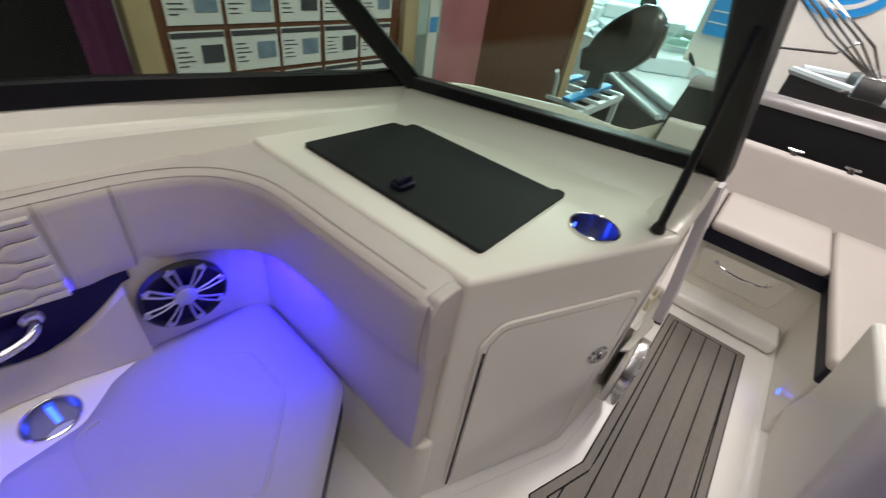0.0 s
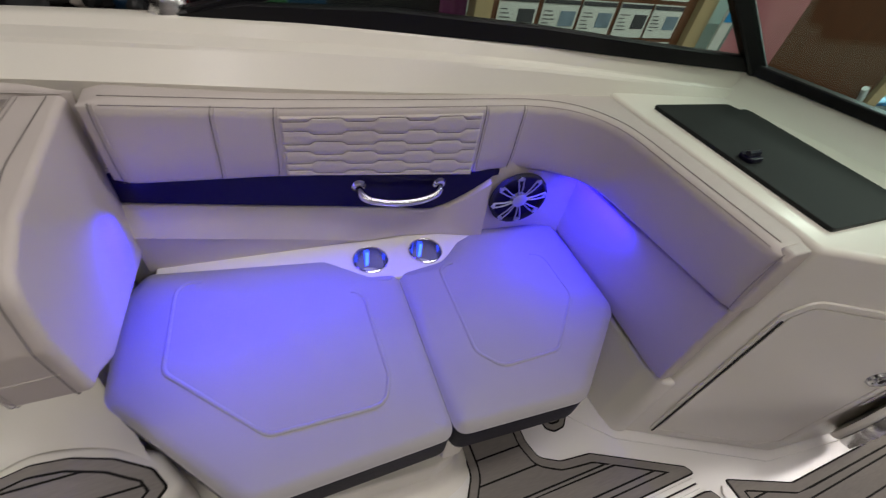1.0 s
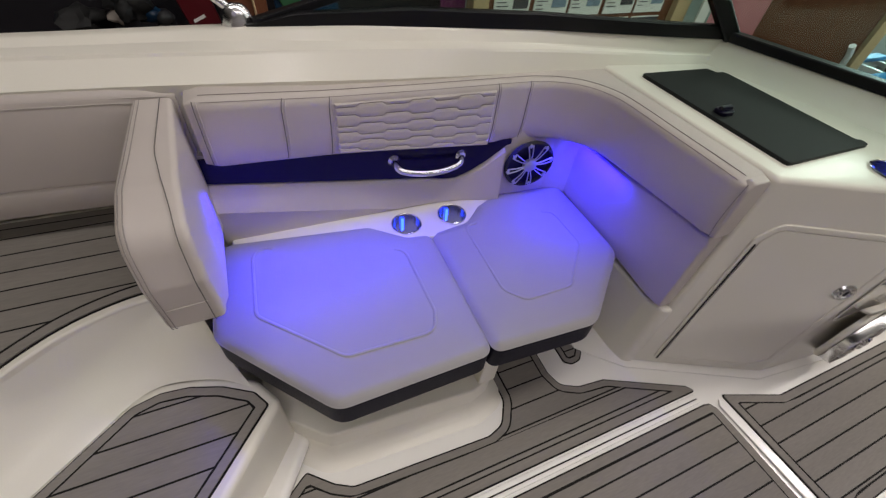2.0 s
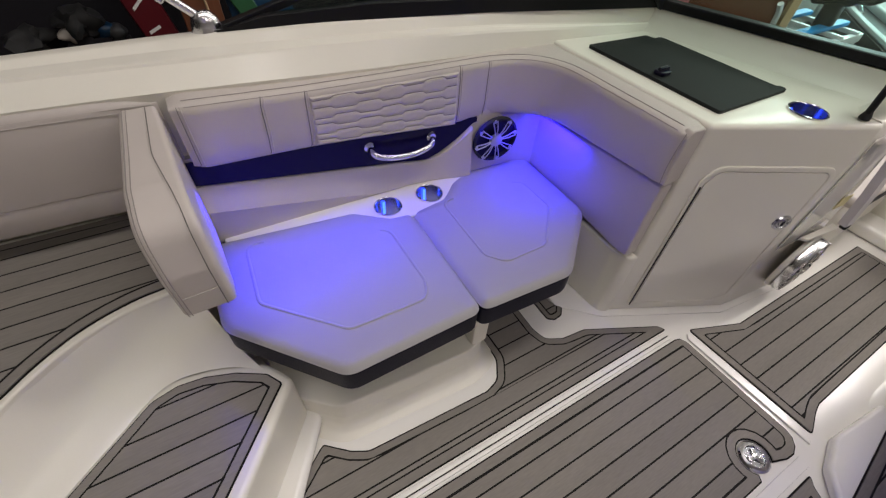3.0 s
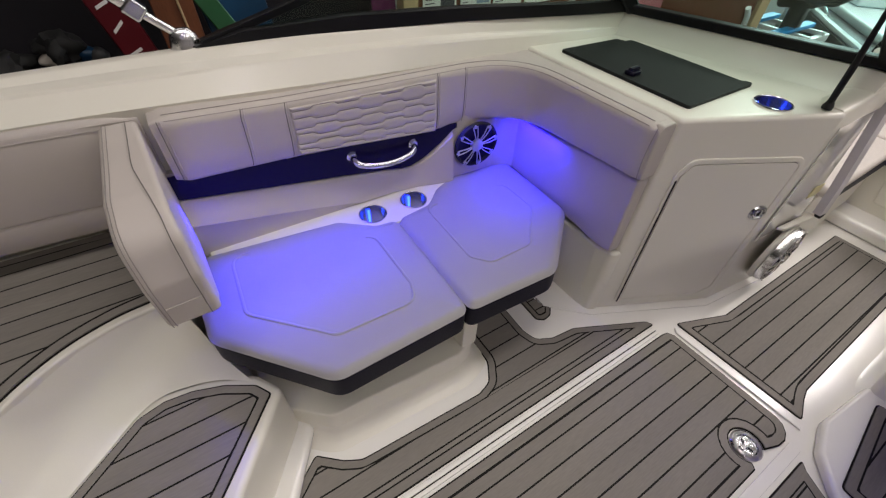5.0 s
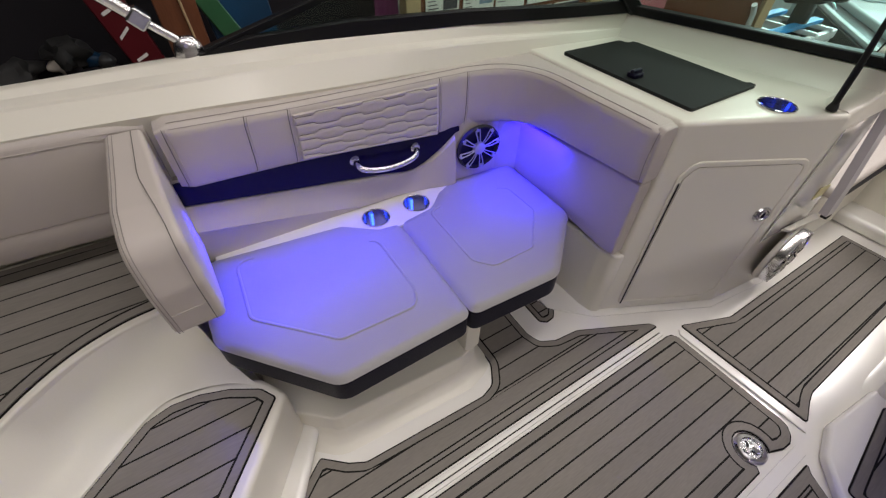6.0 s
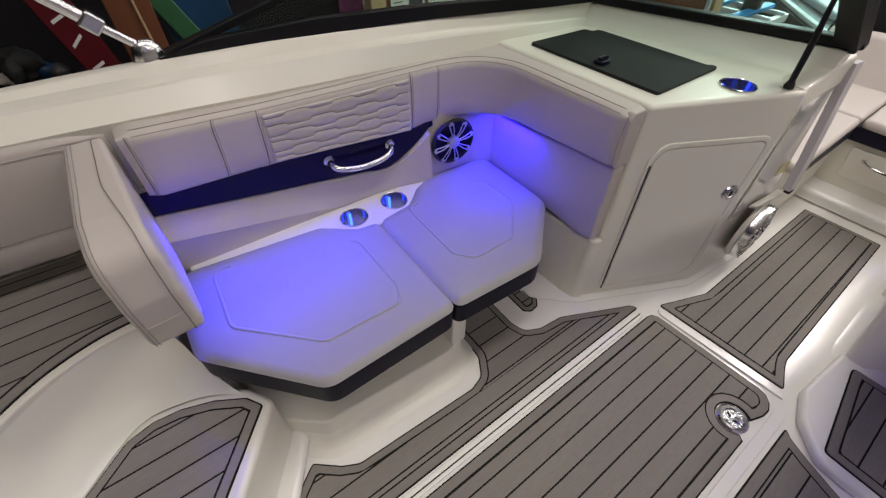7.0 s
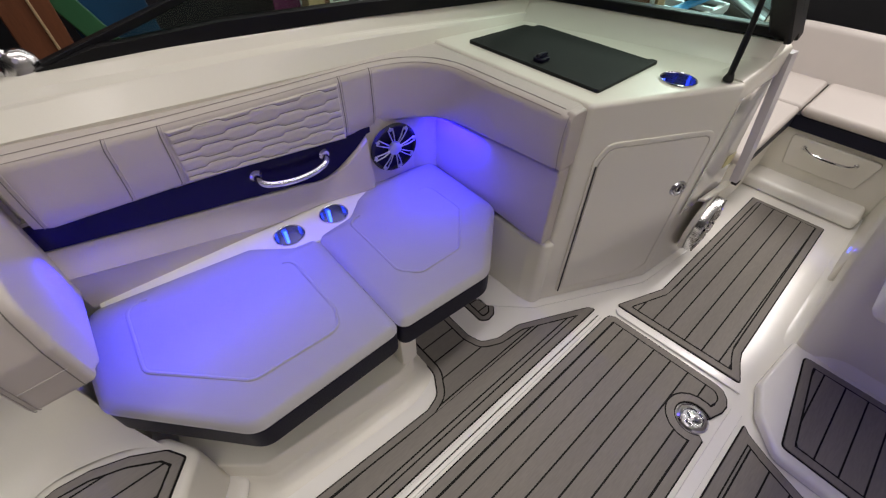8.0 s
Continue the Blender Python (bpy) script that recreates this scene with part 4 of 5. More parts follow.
coam = thing("bow_coaming", "black coaming round the bow", "coaming")
BOWY = ((-1.3, -0.2), (-0.9, -0.02), (-0.48, 0.0), (0.0, 0.0), (0.22, -0.01), (0.44, -0.08))
part("panel", loft([[(1.98 + dx, y, 0.60), (2.02 + dx, y, 0.66), (2.17 + dx, y, 0.80), (2.24 + dx, y, 0.81), (2.32 + dx, y, 0.60)] for y, dx in BOWY]), COAMBLACK, coam, angle=50)
part("bow_gunwale", loft([[(2.165 + dx, y, 0.801), (2.175 + dx, y, 0.822), (2.20 + dx, y, 0.842), (2.30 + dx, y, 0.85), (2.36 + dx, y, 0.82), (2.36 + dx, y, 0.801)] for y, dx in BOWY]), RIMGREY, coam, "grey moulded rim", angle=50)
for y in (-0.18, -0.42):
    cl = thing("cleat", "small polished chrome cleat on the bow backrest", "cleat", "bow cleats")
    part("stem", lathe([(0.001, 0.022), (0.010, 0.02), (0.016, 0.0), (0.001, 0.0)], pose(1.985, y, 0.655), 14), CHROME, cl)
    part("horn", tube([(1.985, y - 0.032, 0.678), (1.985, y, 0.674), (1.985, y + 0.032, 0.678)], [0.005, 0.008, 0.005], 8), CHROME, cl)

# ---- starboard helm side ----
def helm_wall():
    """The helm's inner wall, leaning in over the walkway."""
    bm = prism(rounded([(0.275, 0.0), (0.93, 0.0), (0.85, 0.10), (0.70, 0.33), (0.655, 0.46), (0.625, 0.68), (0.275, 0.68)], [0.0, 0.0, 0.03, 0.05, 0.05, 0.03, 0.03]), -1.15, -0.56, "y", 0.022, 4)
    for v in bm.verts:
        if v.co.y > -0.7:
            v.co.y += 0.16 * v.co.z
    return bm


helm = thing("helm_side", "white moulded helm side panel with a sloping edge", "helm panel")
part("side_wall", helm_wall(), GELCOAT, helm)
COVE = smooth_curve([Vector((a, b, 0)) for a, b in ((1.4, -0.575), (1.1, -0.575), (0.8, -0.575), (0.5, -0.575), (0.36, -0.577), (0.30, -0.60), (0.277, -0.66), (0.275, -0.80), (0.275, -1.15))], 5)
secs = []
for i, p in enumerate(COVE):
    d = (COVE[min(i + 1, len(COVE) - 1)] - COVE[max(i - 1, 0)]).normalized()
    nrm = Vector((d.y, -d.x, 0))
    secs.append([p + nrm * o + Vector((0, 0, z)) for o, z in ((-0.03, 0.0), (0.060, 0.0), (0.034, 0.010), (0.015, 0.032), (0.004, 0.075), (-0.004, 0.11), (-0.03, 0.11))])
part("cove", loft(secs), LINER, helm, angle=70)
# unseen block added above the footwell to keep light off the footrest mat
part("dash", prism(rounded([(-0.26, 0.66), (0.60, 0.66), (0.60, 0.90), (0.20, 0.98), (-0.26, 0.94)], 0.03), -1.18, -0.50, "y", 0.02, 3), GELCOAT, helm)
foot = thing("footrest_block", "raised white moulded footrest at the helm", "footrest")
part("block", prism(rounded([(0.30, -0.545), (0.02, -0.52), (-0.10, -0.56), (-0.20, -0.65), (-0.215, -1.15), (0.30, -1.15)], [0.02, 0.05, 0.06, 0.06, 0.0, 0.0]), 0.0, 0.045, "z", 0.034, 5), LINER, foot)
led = thing("courtesy_light", "small blue courtesy light on the side wall", "courtesy light")
part("lens", lathe([(0.001, 0.008), (0.012, 0.006), (0.014, 0.0), (0.001, 0.0)], pose(0.945, -0.535, 0.090, 90), 16), LEDBLUE, led)

# ---- deck mats ----
A_OUT = rounded([(-0.108, 0.043), (-0.128, 0.072), (-0.41, 0.205), (-0.515, 0.215), (-0.575, 0.245), (-0.592, 0.30), (-0.585, 0.60), (-0.80, 0.60), (-0.80, 0.265), (-0.845, 0.195), (-0.90, 0.178), (-1.34, 0.195), (-1.39, 0.222), (-1.46, 0.282), (-1.475, 0.272), (-1.90, -0.10), (-1.76, 0.043)], [0.01, 0.012, 0.03, 0.05, 0.04, 0.05, 0, 0, 0.06, 0.05, 0.04, 0.05, 0.04, 0.012, 0.01, 0.0, 0.0], 4)
A_OUT = [p for p in A_OUT if p[1] > 0.0]
deck_pad("grey foam-teak deck mat beside the lounge base", A_OUT, 0.0, pitch=0.0672, phase=0.0925, border=0.026)
ring_c, ring_r = Vector((-0.256, -0.428)), 0.054
arc = []
for k in range(15):
    a = radians(-48 + 276 * k / 14)
    arc.append((ring_c.x + ring_r * math.cos(a), ring_c.y + ring_r * math.sin(a)))
B_OUT = [(-2.1, -0.486), (-2.1, -0.006), (-0.125, -0.006), (-0.10, -0.012), (-0.086, -0.035), (-0.072, -0.43), (-0.078, -0.455), (-0.10, -0.478), (-0.13, -0.490), (-0.165, -0.488)] + arc[:1] + arc[1:-1] + arc[-1:] + [(-0.305, -0.486)]
deck_pad("large grey foam-teak deck mat on the floor hatch", B_OUT, 0.004, phase=-0.020)
C_OUT = rounded([(-0.028, 0.0), (0.195, -0.084), (1.180, -0.090), (1.178, -0.430), (0.13, -0.440), (0.085, -0.452), (-0.005, -0.487)], [0.012, 0.03, 0.006, 0.01, 0.04, 0.03, 0.012], 4)
deck_pad("grey foam-teak deck mat along the bow walkway", C_OUT, 0.0, phase=-0.012)
D_OUT = rounded([(-0.505, 0.60), (-0.512, 0.315), (-0.485, 0.295), (-0.445, 0.30), (-0.412, 0.335), (-0.41, 0.60)], [0, 0.02, 0.02, 0.02, 0.02, 0], 4)
deck_pad("small grey foam-teak mat below the lounge seat", D_OUT, 0.0, pitch=0.05, phase=0.30, border=0.02)
E_OUT = rounded([(-0.14, -0.550), (-0.165, -0.575), (-0.195, -0.64), (-0.235, -0.75), (-0.27, -1.1), (-2.1, -1.1), (-2.1, -0.552)], [0.01, 0.02, 0.06, 0.06, 0, 0, 0], 4)
deck_pad("grey foam-teak deck mat in the helm floor", E_OUT, 0.0, phase=-0.020)
F_OUT = rounded([(0.245, -0.588), (-0.165, -0.645), (-0.185, -1.1), (0.24, -1.1)], [0.02, 0.02, 0, 0], 4)
deck_pad("dark foam-teak mat on the helm footrest", F_OUT, 0.045, phase=-0.020)
S_OUT = rounded([(-1.495, 0.388), (-1.525, 0.435), (-1.60, 0.480), (-1.68, 0.508), (-1.75, 0.515), (-1.815, 0.498), (-2.0, 0.340), (-2.0, 0.30), (-1.725, 0.115)], [0.012, 0.03, 0.05, 0.05, 0.04, 0.05, 0.02, 0.02, 0.0], 4)
deck_pad("grey foam-teak mat on the boarding step", S_OUT, 0.276, phase=0.02, border=0.026)
P_OUT = [(p[0], p[1] + 0.022) for p in PLAT if p[0] < -1.63] + [(-1.63, 0.68), (-1.62, 0.80), (-1.62, 1.0), (-1.75, 1.05), (-3.0, 1.08), (-3.0, 0.12)]
deck_pad("grey foam-teak mat on the aft side platform", P_OUT, 0.488, pitch=0.0665, phase=0.649)

# hatch surround: bright aluminium rails in the floor
rail = thing("hatch_rail", "bright white edged rails round the floor hatch", "hatch rail")
part("long_rail", box(-2.1, -0.13, 0.004, 0.017, 0.0, 0.010, 0.003), LINER, rail)
part("long_rail", box(-2.1, -0.13, 0.021, 0.036, 0.0, 0.008, 0.003), LINER, rail)
part("rail_gap", box(-2.1, -0.13, 0.017, 0.021, 0.0, 0.003), GROOVE, rail)
part("cross_rail", prism([(-0.07, -0.03), (-0.052, -0.012), (-0.030, -0.49), (-0.048, -0.50)], 0.0, 0.008, "z", 0.003), LINER, rail)
part("side_rail", box(-2.1, -0.12, -0.535, -0.50, 0.0, 0.008, 0.003), LINER, rail)
ringt = thing("hatch_latch", "round chrome lift latch in the floor hatch", "latch")
m = pose(ring_c.x, ring_c.y, 0.004)
part("rim", lathe([(0.031, 0.002), (0.034, 0.008), (0.044, 0.008), (0.050, 0.003), (0.050, 0.0), (0.031, 0.0)], m, 36), CHROME, ringt)
part("dish", lathe([(0.001, 0.001), (0.034, 0.002), (0.034, 0.0), (0.001, 0.0)], m, 30), STEEL, ringt)
for k in range(3):
    part("lever", prism(rounded([(0.004, -0.006), (0.022, -0.009), (0.029, 0.0), (0.022, 0.009), (0.004, 0.006)], 0.004), 0.003, 0.010, "z", 0.003), CHROME, ringt).matrix_basis = m @ pose(0, 0, 0, 0, 0, 50 + 120 * k)
part("keyhole", lathe([(0.001, 0.012), (0.008, 0.011), (0.010, 0.004), (0.001, 0.004)], m, 16), CHROME, ringt)

# ---- showroom ----
structure("ground", box(-9, 13, -8, 9, -1.15, -1.05), CONCRETE, "brown polished showroom floor")
structure("ceiling", box(-9, 13, -8, 9, 3.95, 4.05), CEILMAT, "pale showroom ceiling")
structure("wall_north", box(-9, 13, 8.5, 8.7, -1.1, 4.0), WALLMAT, "beige showroom wall")
structure("wall_south", box(-9, 13, -7.7, -7.5, -1.1, 4.0), WALLMAT, "beige showroom wall")
structure("wall_west", box(-8.7, -8.5, -8, 9, -1.1, 4.0), DARKWALL, "dark showroom wall")
structure("wall_east", box(12.3, 12.5, -8, 9, -1.1, 4.0), WALLMAT, "beige showroom wall")
near = thing("ceiling_light", "long white ceiling light fixture", "ceiling light", "ceiling lights")
part("housing", box(3.4, 5.8, -0.74, -0.46, 3.88, 3.95, 0.01), PAPER, near)
far = thing("ceiling_light", "long white ceiling light fixture", "ceiling light", "ceiling lights")
part("housing", box(5.6, 8.0, 2.26, 2.54, 3.88, 3.95, 0.01), PAPER, far)
for lx, ly in ((0.0, -3.2), (0.1, 0.1), (0.6, 2.9)):
    tl = thing("ceiling_light", "long white ceiling light fixture", "ceiling light", "ceiling lights")
    part("housing", box(lx - 3.0, lx + 3.0, ly - 0.14, ly + 0.14, 3.88, 3.95, 0.01), PAPER, tl)
structure("window_1", box(12.2, 12.28, 2.2, 7.5, 0.2, 3.4), DAYWINDOW, "bright showroom window front")


# poster wall beside the boat
board = thing("poster_board", "red-brown wooden board with pale posts", "notice board")
part("panel", box(0.06, 1.70, 2.33, 2.37, -1.05, 2.3, 0.005), WOOD, board)
part("post", box(-0.04, 0.07, 2.28, 2.38, -1.05, 2.4, 0.008), PALEWOOD, board)
part("post", box(1.66, 1.80, 2.28, 2.38, -1.05, 2.4, 0.008), PALEWOOD, board)
for r in range(-1, 4):
    for c in range(5):
        x, z = 0.125 + 0.292 * c + 0.006 * ((r * 3 + c) % 2), 0.545 + 0.232 * r
        po = thing("poster", "white printed sheet with photo and dark header on the board", "poster", "posters on the board")
        part("sheet", box(x, x + 0.262, 2.318, 2.326, z, z + 0.205), PAPER, po)
        part("header", box(x + 0.004, x + 0.258, 2.314, 2.317, z + 0.176, z + 0.199), INK, po)
        part("photo", box(x + 0.135, x + 0.245, 2.314, 2.317, z + 0.055, z + 0.140), PHOTO if (r + c) % 3 else INK, po)
        for k in range(5):
            part("text_bar", box(x + 0.015, x + 0.06 + 0.013 * ((k * 7 + c) % 4), 2.315, 2.317, z + 0.045 + 0.022 * k, z + 0.050 + 0.022 * k), INK, po)
banner = thing("banner", "dark purple cloth banner beside the board", "banner")
part("cloth", loft([[(x, 2.40 + 0.012 * math.sin(x * 60), z) for x in [-0.20 + 0.16 * i / 12 for i in range(13)]] for z in (-0.9, 0.5, 2.2)], closed_section=False), PURPLE, banner)
structure("wall_backing", box(-6.0, 0.02, 2.85, 2.95, -1.1, 4.0), DARKWALL, "dark display wall behind the boards")


def board_shape(name, label, cat, cx, cz, w, h, lean, y, mat, bars=0, group="display boards"):
    """A wake board standing on end, leaning sideways."""
    root = thing(name, label, cat, group)
    out = []
    for k in range(36):
        a = 2 * math.pi * k / 36
        ca, sa = math.cos(a), math.sin(a)
        out.append((w / 2 * math.copysign(abs(ca) ** 0.6, ca), h / 2 * math.copysign(abs(sa) ** 0.85, sa)))
    m = pose(cx, y, cz, 0, lean, 0)
    bm = prism(out, -0.02, 0.02, "y", 0.008)
    bm.transform(m)
    part("deck", bm, mat, root)
    for k in range(bars):
        z0 = -h * 0.30 + k * h * 0.075
        bm = prism([(-w * 0.30, z0), (w * 0.10, z0 + 0.012 + 0.02 * (k % 2)), (w * 0.10, z0 + 0.026 + 0.02 * (k % 2)), (-w * 0.30, z0 + 0.014)], -0.026, -0.0215, "y")
        bm.transform(m)
        part("white_bar", bm, PAPER, root)
    return root


board_shape("wakeboard", "red wakeboard with white bars, standing in the dark", "wakeboard", -1.565, 0.80, 0.15, 1.5, -13, 2.40, RED, 9)
board_shape("wakeboard", "teal and blue wakeboard behind the windshield", "wakeboard", -1.00, 0.75, 0.34, 1.4, -6, 2.46, TEAL)
board_shape("wakeboard", "green wakeboard behind the windshield", "wakeboard", -1.08, 0.66, 0.10, 1.3, -26, 2.40, GREEN)
post = thing("wood_post", "red-brown varnished wooden post", "post")
part("shaft", box(-1.39, -1.20, 2.34, 2.50, -1.05, 2.6, 0.01), WOOD, post)
part("cord", tube([(-1.27, 2.335, 2.4), (-1.275, 2.335, 0.9), (-1.25, 2.33, 0.3)], 0.006, 6), PALEWOOD, post)
for cx, cz, r, mat in ((-1.88, 0.56, 0.09, RUBBER), (-1.93, 0.50, 0.055, WALLMAT), (-1.80, 0.52, 0.05, TEAL), (-2.12, 0.50, 0.10, RUBBER), (-1.72, 0.50, 0.05, GREYBOAT)):
    bag = thing("stacked_gear", "pale and dark gear stacked in the dark corner", "gear", "gear")
    bm = bmesh.new()
    bmesh.ops.create_icosphere(bm, subdivisions=3, radius=r)
    for v in bm.verts:
        v.co *= 1 + 0.9 * noise.noise(v.co * 14 + Vector((cx * 9, 0, 0)))
        v.co.z *= 0.8
    bm.transform(pose(cx, 2.7, cz - 0.0))
    part("sack", bm, mat, bag)
    part("stand", box(cx - 0.04, cx + 0.04, 2.66, 2.74, -1.05, cz - r * 0.55), DARKWALL, bag)

# beyond the windshield: wall end, pink banner, wooden door, outboard motor and other boats
pink = thing("banner", "faded pink roll-up banner behind the windshield", "banner")
part("cloth", loft([[(1.93 + 0.20 * i / 10, 2.18 - 0.26 * i / 10 + 0.006 * math.sin(i), z) for i in range(11)] for z in (-1.0, 0.4, 2.0)], closed_section=False), PINK, pink)
sheet = thing("poster", "white and blue information sheet on a stand", "poster")
part("sheet", box(1.83, 1.93, 2.20, 2.215, 0.2, 1.6), PAPER, sheet)
part("photo", box(1.84, 1.92, 2.195, 2.199, 0.70, 0.80), SIGNBLUE, sheet)
wd = thing("wood_cabinet", "brown wooden display cabinet with pale edge", "cabinet")
CAB = [(2.95, 2.62), (3.42, 1.78), (3.95, 2.08), (3.48, 2.92)]
part("body", prism(CAB, -1.05, 2.4, "z", 0.01), WOOD, wd)
part("edge_post", prism([(3.40, 1.74), (3.47, 1.70), (3.53, 1.74), (3.46, 1.82)], -1.05, 2.4, "z", 0.005), PALEWOOD, wd)

motor = thing("outboard_motor", "large glossy black outboard motor cowling, tilted", "outboard motor")
MM = pose(4.08, 1.36, 0.70, 0, 0, -96)
secs = []
for k in range(15):
    t = k / 14
    z = -0.30 + 0.62 * t
    wv = 0.17 * (math.sin(math.pi * (0.16 + 0.80 * t)) ** 0.5)
    ln = 0.33 * (math.sin(math.pi * (0.20 + 0.78 * t)) ** 0.6)
    off = -0.26 * (1 - t) ** 1.3
    secs.append([MM @ Vector((off + ln * math.copysign(abs(math.cos(a)) ** 0.75, math.cos(a)), wv * math.copysign(abs(math.sin(a)) ** 0.75, math.sin(a)), z)) for a in [2 * math.pi * i / 28 for i in range(28)]])
bm = loft(secs)
part("cowling", bm, MOTOR, motor)
part("leg", prism(rounded([(4.02, 1.58), (4.14, 1.58), (4.14, 1.74), (4.02, 1.74)], 0.04), -1.05, 0.50, "z", 0.02), MOTOR, motor)
part("bracket", prism(rounded([(1.50, 0.36), (1.86, 0.30), (1.90, 0.52), (1.72, 0.60), (1.52, 0.74)], 0.05), 4.02, 4.16, "x", 0.02), MOTOR, motor)
part("badge", box(3.885, 3.893, 1.10, 1.15, 0.62, 0.90), STEEL, motor)


def far_boat(name, label, x, y, z, ln, w, h, rz, mat, deck):
    root = thing(name, label, "boat", "boats in the showroom")
    secs = []
    for i in range(13):
        t = i / 12
        k = (1 - t ** 3 * 0.85)
        secs.append([(t * ln, -w / 2 * k, h), (t * ln, -w / 2 * k * 0.94, h * 0.35), (t * ln, -w / 2 * k * 0.5, 0), (t * ln, w / 2 * k * 0.5, 0), (t * ln, w / 2 * k * 0.94, h * 0.35), (t * ln, w / 2 * k, h), (t * ln, w / 2 * k * 0.8, h + 0.03), (t * ln, -w / 2 * k * 0.8, h + 0.03)])
    m = pose(x, y, z, 0, 0, rz)
    bm = loft(secs)
    bm.transform(m)
    part("hull", bm, mat, root, angle=50)
    for sgn in (-1, 1):
        part("gunwale", tube([m @ Vector((t / 12 * ln, sgn * w / 2 * 0.95 * (1 - (t / 12) ** 3 * 0.85), h + 0.03)) for t in range(13)], 0.035, 8), WHITEBOAT, root)
    bm = prism(rounded([(ln * 0.05, -w * 0.36), (ln * 0.75, -w * 0.36), (ln * 0.9, 0), (ln * 0.75, w * 0.36), (ln * 0.05, w * 0.36)], 0.1), h + 0.02, h + 0.12, "z", 0.03)
    bm.transform(m)
    part("deck", bm, deck, root)
    bm = prism(rounded([(ln * 0.35, -w * 0.28), (ln * 0.55, -w * 0.28), (ln * 0.55, w * 0.28), (ln * 0.35, w * 0.28)], 0.05), h + 0.12, h + 0.34, "z", 0.05)
    bm.transform(m)
    part("console", bm, WHITEBOAT, root)
    bm = box(ln * 0.1, ln * 0.9, -w * 0.505, -w * 0.49, h * 0.7, h * 0.82)
    bm.transform(m)
    part("stripe", bm, SIGNBLUE, root)
    for k in range(3):
        bm = box(ln * (0.08 + 0.2 * k), ln * (0.2 + 0.2 * k), -w * 0.3, -w * 0.1, h + 0.12, h + 0.30, 0.03)
        bm.transform(m)
        part("seat", bm, deck, root)
    for sgn in (-1, 1):
        rail = [m @ Vector((ln * t, sgn * w * 0.44, h + 0.05 + 0.20 * math.sin(math.pi * min(1, max(0, (t - 0.3) * 1.8))))) for t in [0.3 + 0.055 * k for k in range(11)]]
        part("grab_rail", tube(rail, 0.014, 8), CHROME, root)
    for u in (-0.26, 0.0, 0.26):
        part("screen_post", tube([m @ Vector((ln * 0.52, w * u, h + 0.32)), m @ Vector((ln * 0.44, w * u, h + 0.62))], 0.012, 8), CHROME, root)
    bm = prism([(-w * 0.27, h + 0.33), (w * 0.27, h + 0.33), (w * 0.25, h + 0.60), (-w * 0.25, h + 0.60)], 0.0, 0.008, "x")
    for v in bm.verts:
        v.co.x += ln * 0.52 - (v.co.z - h - 0.32) * ln * 0.08 / 0.30
    bm.transform(m)
    part("screen", bm, GLASS, root)
    bm = lathe([(0.001, 0.015), (0.13, 0.015), (0.15, 0.0), (0.15, -0.012), (0.12, -0.012), (0.001, -0.02)], m @ pose(ln * 0.36, -w * 0.12, h + 0.42, 0, -60, 0), 24)
    part("steering_wheel", bm, MOTOR, root)
    part("stand", box(x - 0.1, x + 0.1, y - 0.1, y + 0.1, -1.05, z + 0.05), GREYBOAT, root)
    return root


far_boat("display_boat", "dark-hulled open boat with white deck in the showroom", 4.9, 0.2, -1.0, 5.0, 2.0, 1.0, 40, GREYBOAT, WHITEBOAT)
far_boat("display_boat", "white boat with pale seats further back", 5.8, 3.4, -0.75, 4.5, 1.9, 1.1, 10, WHITEBOAT, WHITEBOAT)
far_boat("display_boat", "white open boat near the window front", 6.6, 1.9, -0.62, 4.0, 1.8, 1.0, 35, WHITEBOAT, WHITEBOAT)
far_boat("display_boat", "dark grey boat with bright gunwale beyond the bow", 3.55, -3.2, -0.6, 3.3, 1.9, 1.35, 78, GREYBOAT, GREYBOAT)
trailer = thing("boat_trailer", "white painted steel boat trailer on the showroom floor", "trailer")
TRAILPAINT = material("white_trailer_paint", (0.75, 0.82, 0.85), 0.3, coat=0.3, vary=0.04)
for ty in (1.45, 2.15):
    part("side_beam", box(3.3, 4.5, ty - 0.03, ty + 0.03, 0.02, 0.10, 0.008), TRAILPAINT, trailer)
    for tx in (3.4, 4.4):
        part("post", box(tx - 0.03, tx + 0.03, ty - 0.03, ty + 0.03, -1.05, 0.03, 0.006), TRAILPAINT, trailer)
for tx in (3.40, 3.72, 4.04, 4.36):
    part("cross_beam", box(tx - 0.025, tx + 0.025, 1.42, 2.18, 0.09, 0.13, 0.006), TRAILPAINT, trailer)
for ty in (1.62, 1.98):
    part("bunk", box(3.35, 4.45, ty - 0.05, ty + 0.05, 0.13, 0.17, 0.010), SIGNBLUE, trailer, "blue carpeted bunk board")
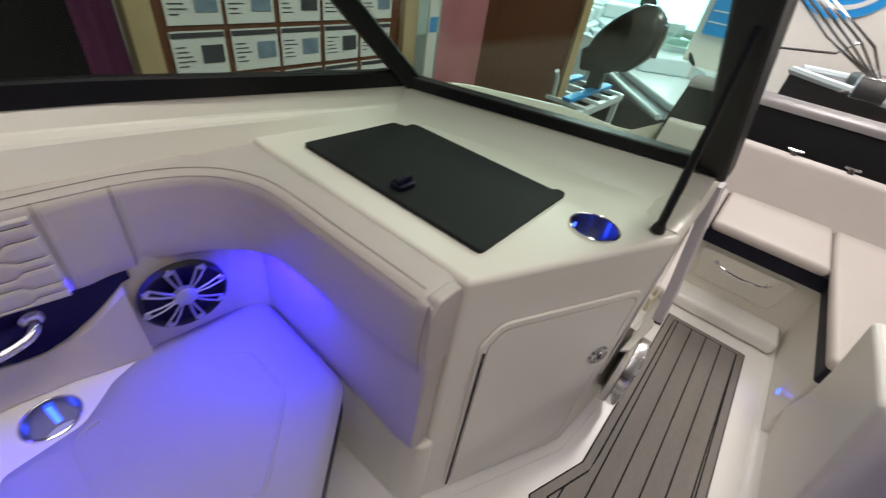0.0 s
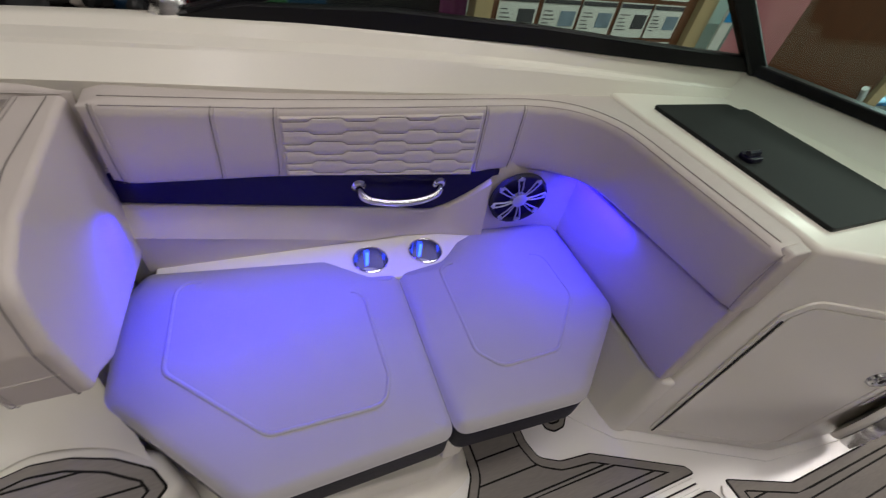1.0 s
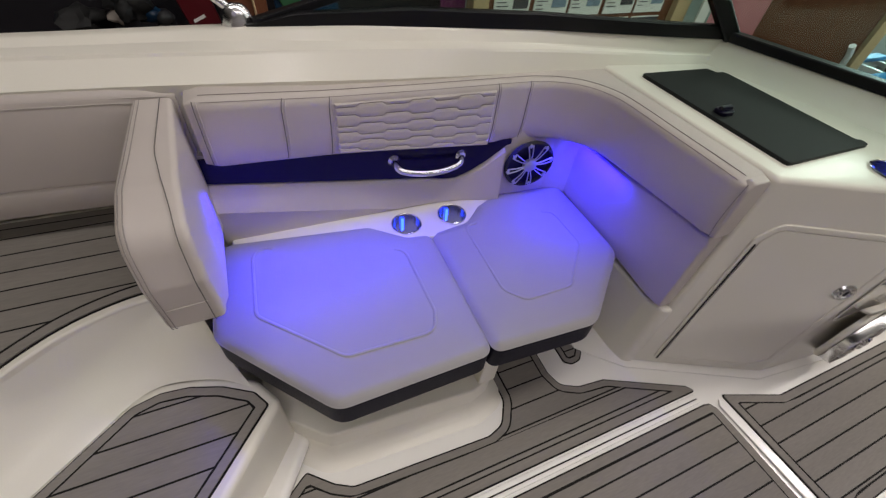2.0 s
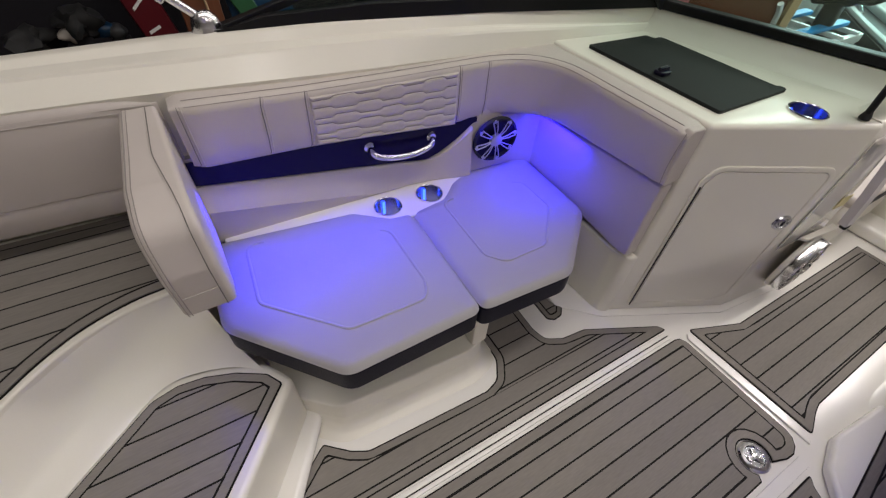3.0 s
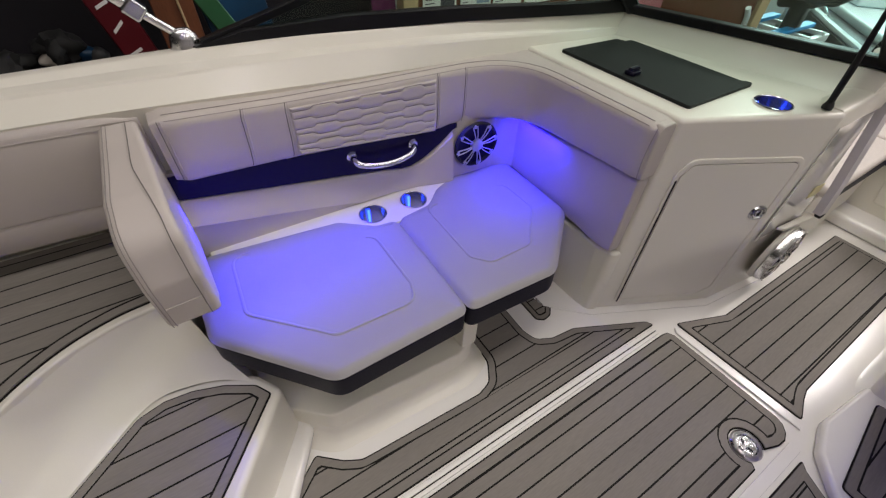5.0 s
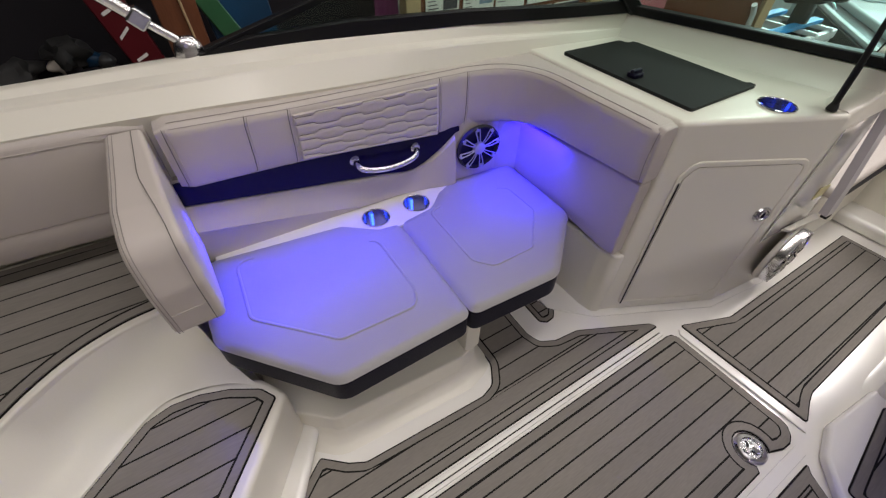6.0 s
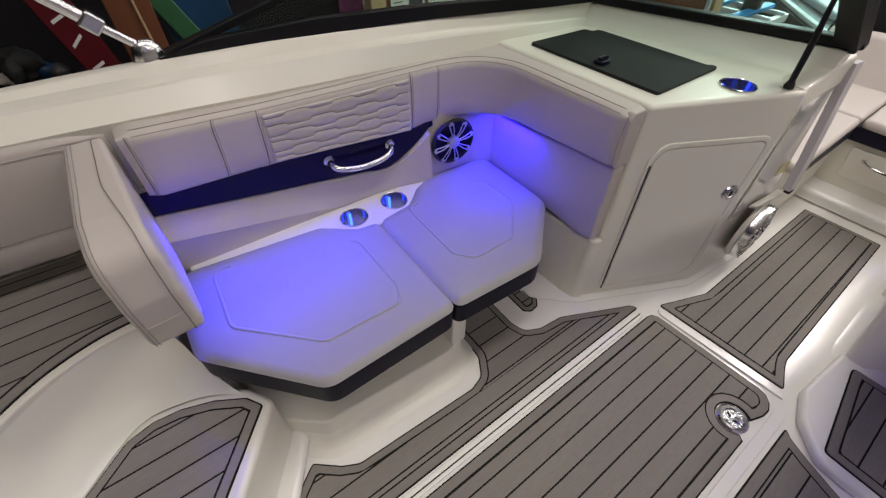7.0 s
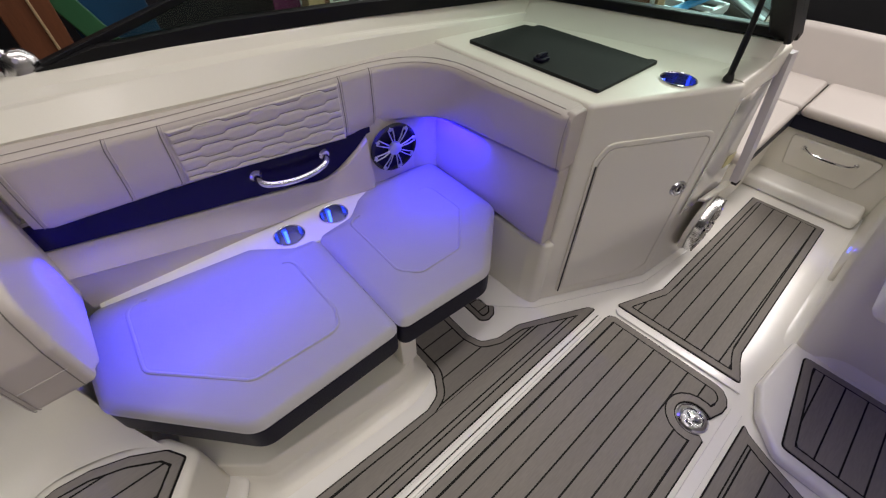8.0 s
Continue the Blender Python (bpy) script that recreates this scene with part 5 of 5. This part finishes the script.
part("winch_post", tube([(3.42, 1.80, 0.12), (3.40, 1.80, 0.30), (3.34, 1.80, 0.38)], 0.025, 10), TRAILPAINT, trailer)
rods = thing("bimini_frame", "folded bright metal top frame on the next boat", "frame")
for k in range(5):
    o = 0.05 * k
    part("rod", tube([(3.28 + 0.02 * k, 0.30 - o, 1.32), (3.27, -0.02 - o * 1.3, 1.10), (3.26, -0.37 - o * 0.4, 0.93 - 0.01 * k)], 0.008, 8), CHROME, rods)
part("cross_brace", tube([(3.27, 0.20, 0.98), (3.27, -0.12, 1.02), (3.27, -0.2, 1.1)], 0.008, 8), CHROME, rods)
part("foot", box(3.2, 3.34, -0.50, -0.32, 0.80, 0.94, 0.01), STEEL, rods)
wall = structure("partition", box(6.35, 6.45, -3.0, 1.35, -1.05, 3.6), material("white_wall", (0.80, 0.76, 0.70), 0.8, vary=0.03), "white showroom partition wall")
sign = thing("wall_sign", "bright blue rectangular sign with pale bands", "sign")
part("panel", box(6.28, 6.33, 0.80, 1.26, 0.70, 1.25, 0.01), SIGNBLUE, sign)
for k in range(2):
    part("band", box(6.272, 6.278, 0.82, 1.24, 0.84 + 0.13 * k, 0.855 + 0.13 * k), PAPER, sign)
rs = thing("round_sign", "round blue and white sign on the wall", "sign")
part("disc", lathe([(0.001, 0.02), (0.50, 0.02), (0.50, 0.0), (0.001, 0.0)], pose(6.345, 0.05, 1.62, 0, -90, 0), 48), SIGNBLUE, rs)
part("ring", lathe([(0.36, 0.026), (0.41, 0.026), (0.41, 0.02), (0.36, 0.02)], pose(6.343, 0.05, 1.62, 0, -90, 0), 48), PAPER, rs)

# each holder stands at the base of its thing
bpy.context.view_layer.update()
for root in [o for o in scene.objects if o.type == "EMPTY" and o.parent is None]:
    pts = [Vector(c) for ch in root.children for c in ch.bound_box] if root.children else []
    if pts:
        lo = Vector([min(p[i] for p in pts) for i in range(3)])
        hi = Vector([max(p[i] for p in pts) for i in range(3)])
        base = Vector(((lo.x + hi.x) / 2, (lo.y + hi.y) / 2, lo.z))
        root.location = base
        for ch in root.children:
            ch.matrix_parent_inverse = Matrix.Translation(-base)
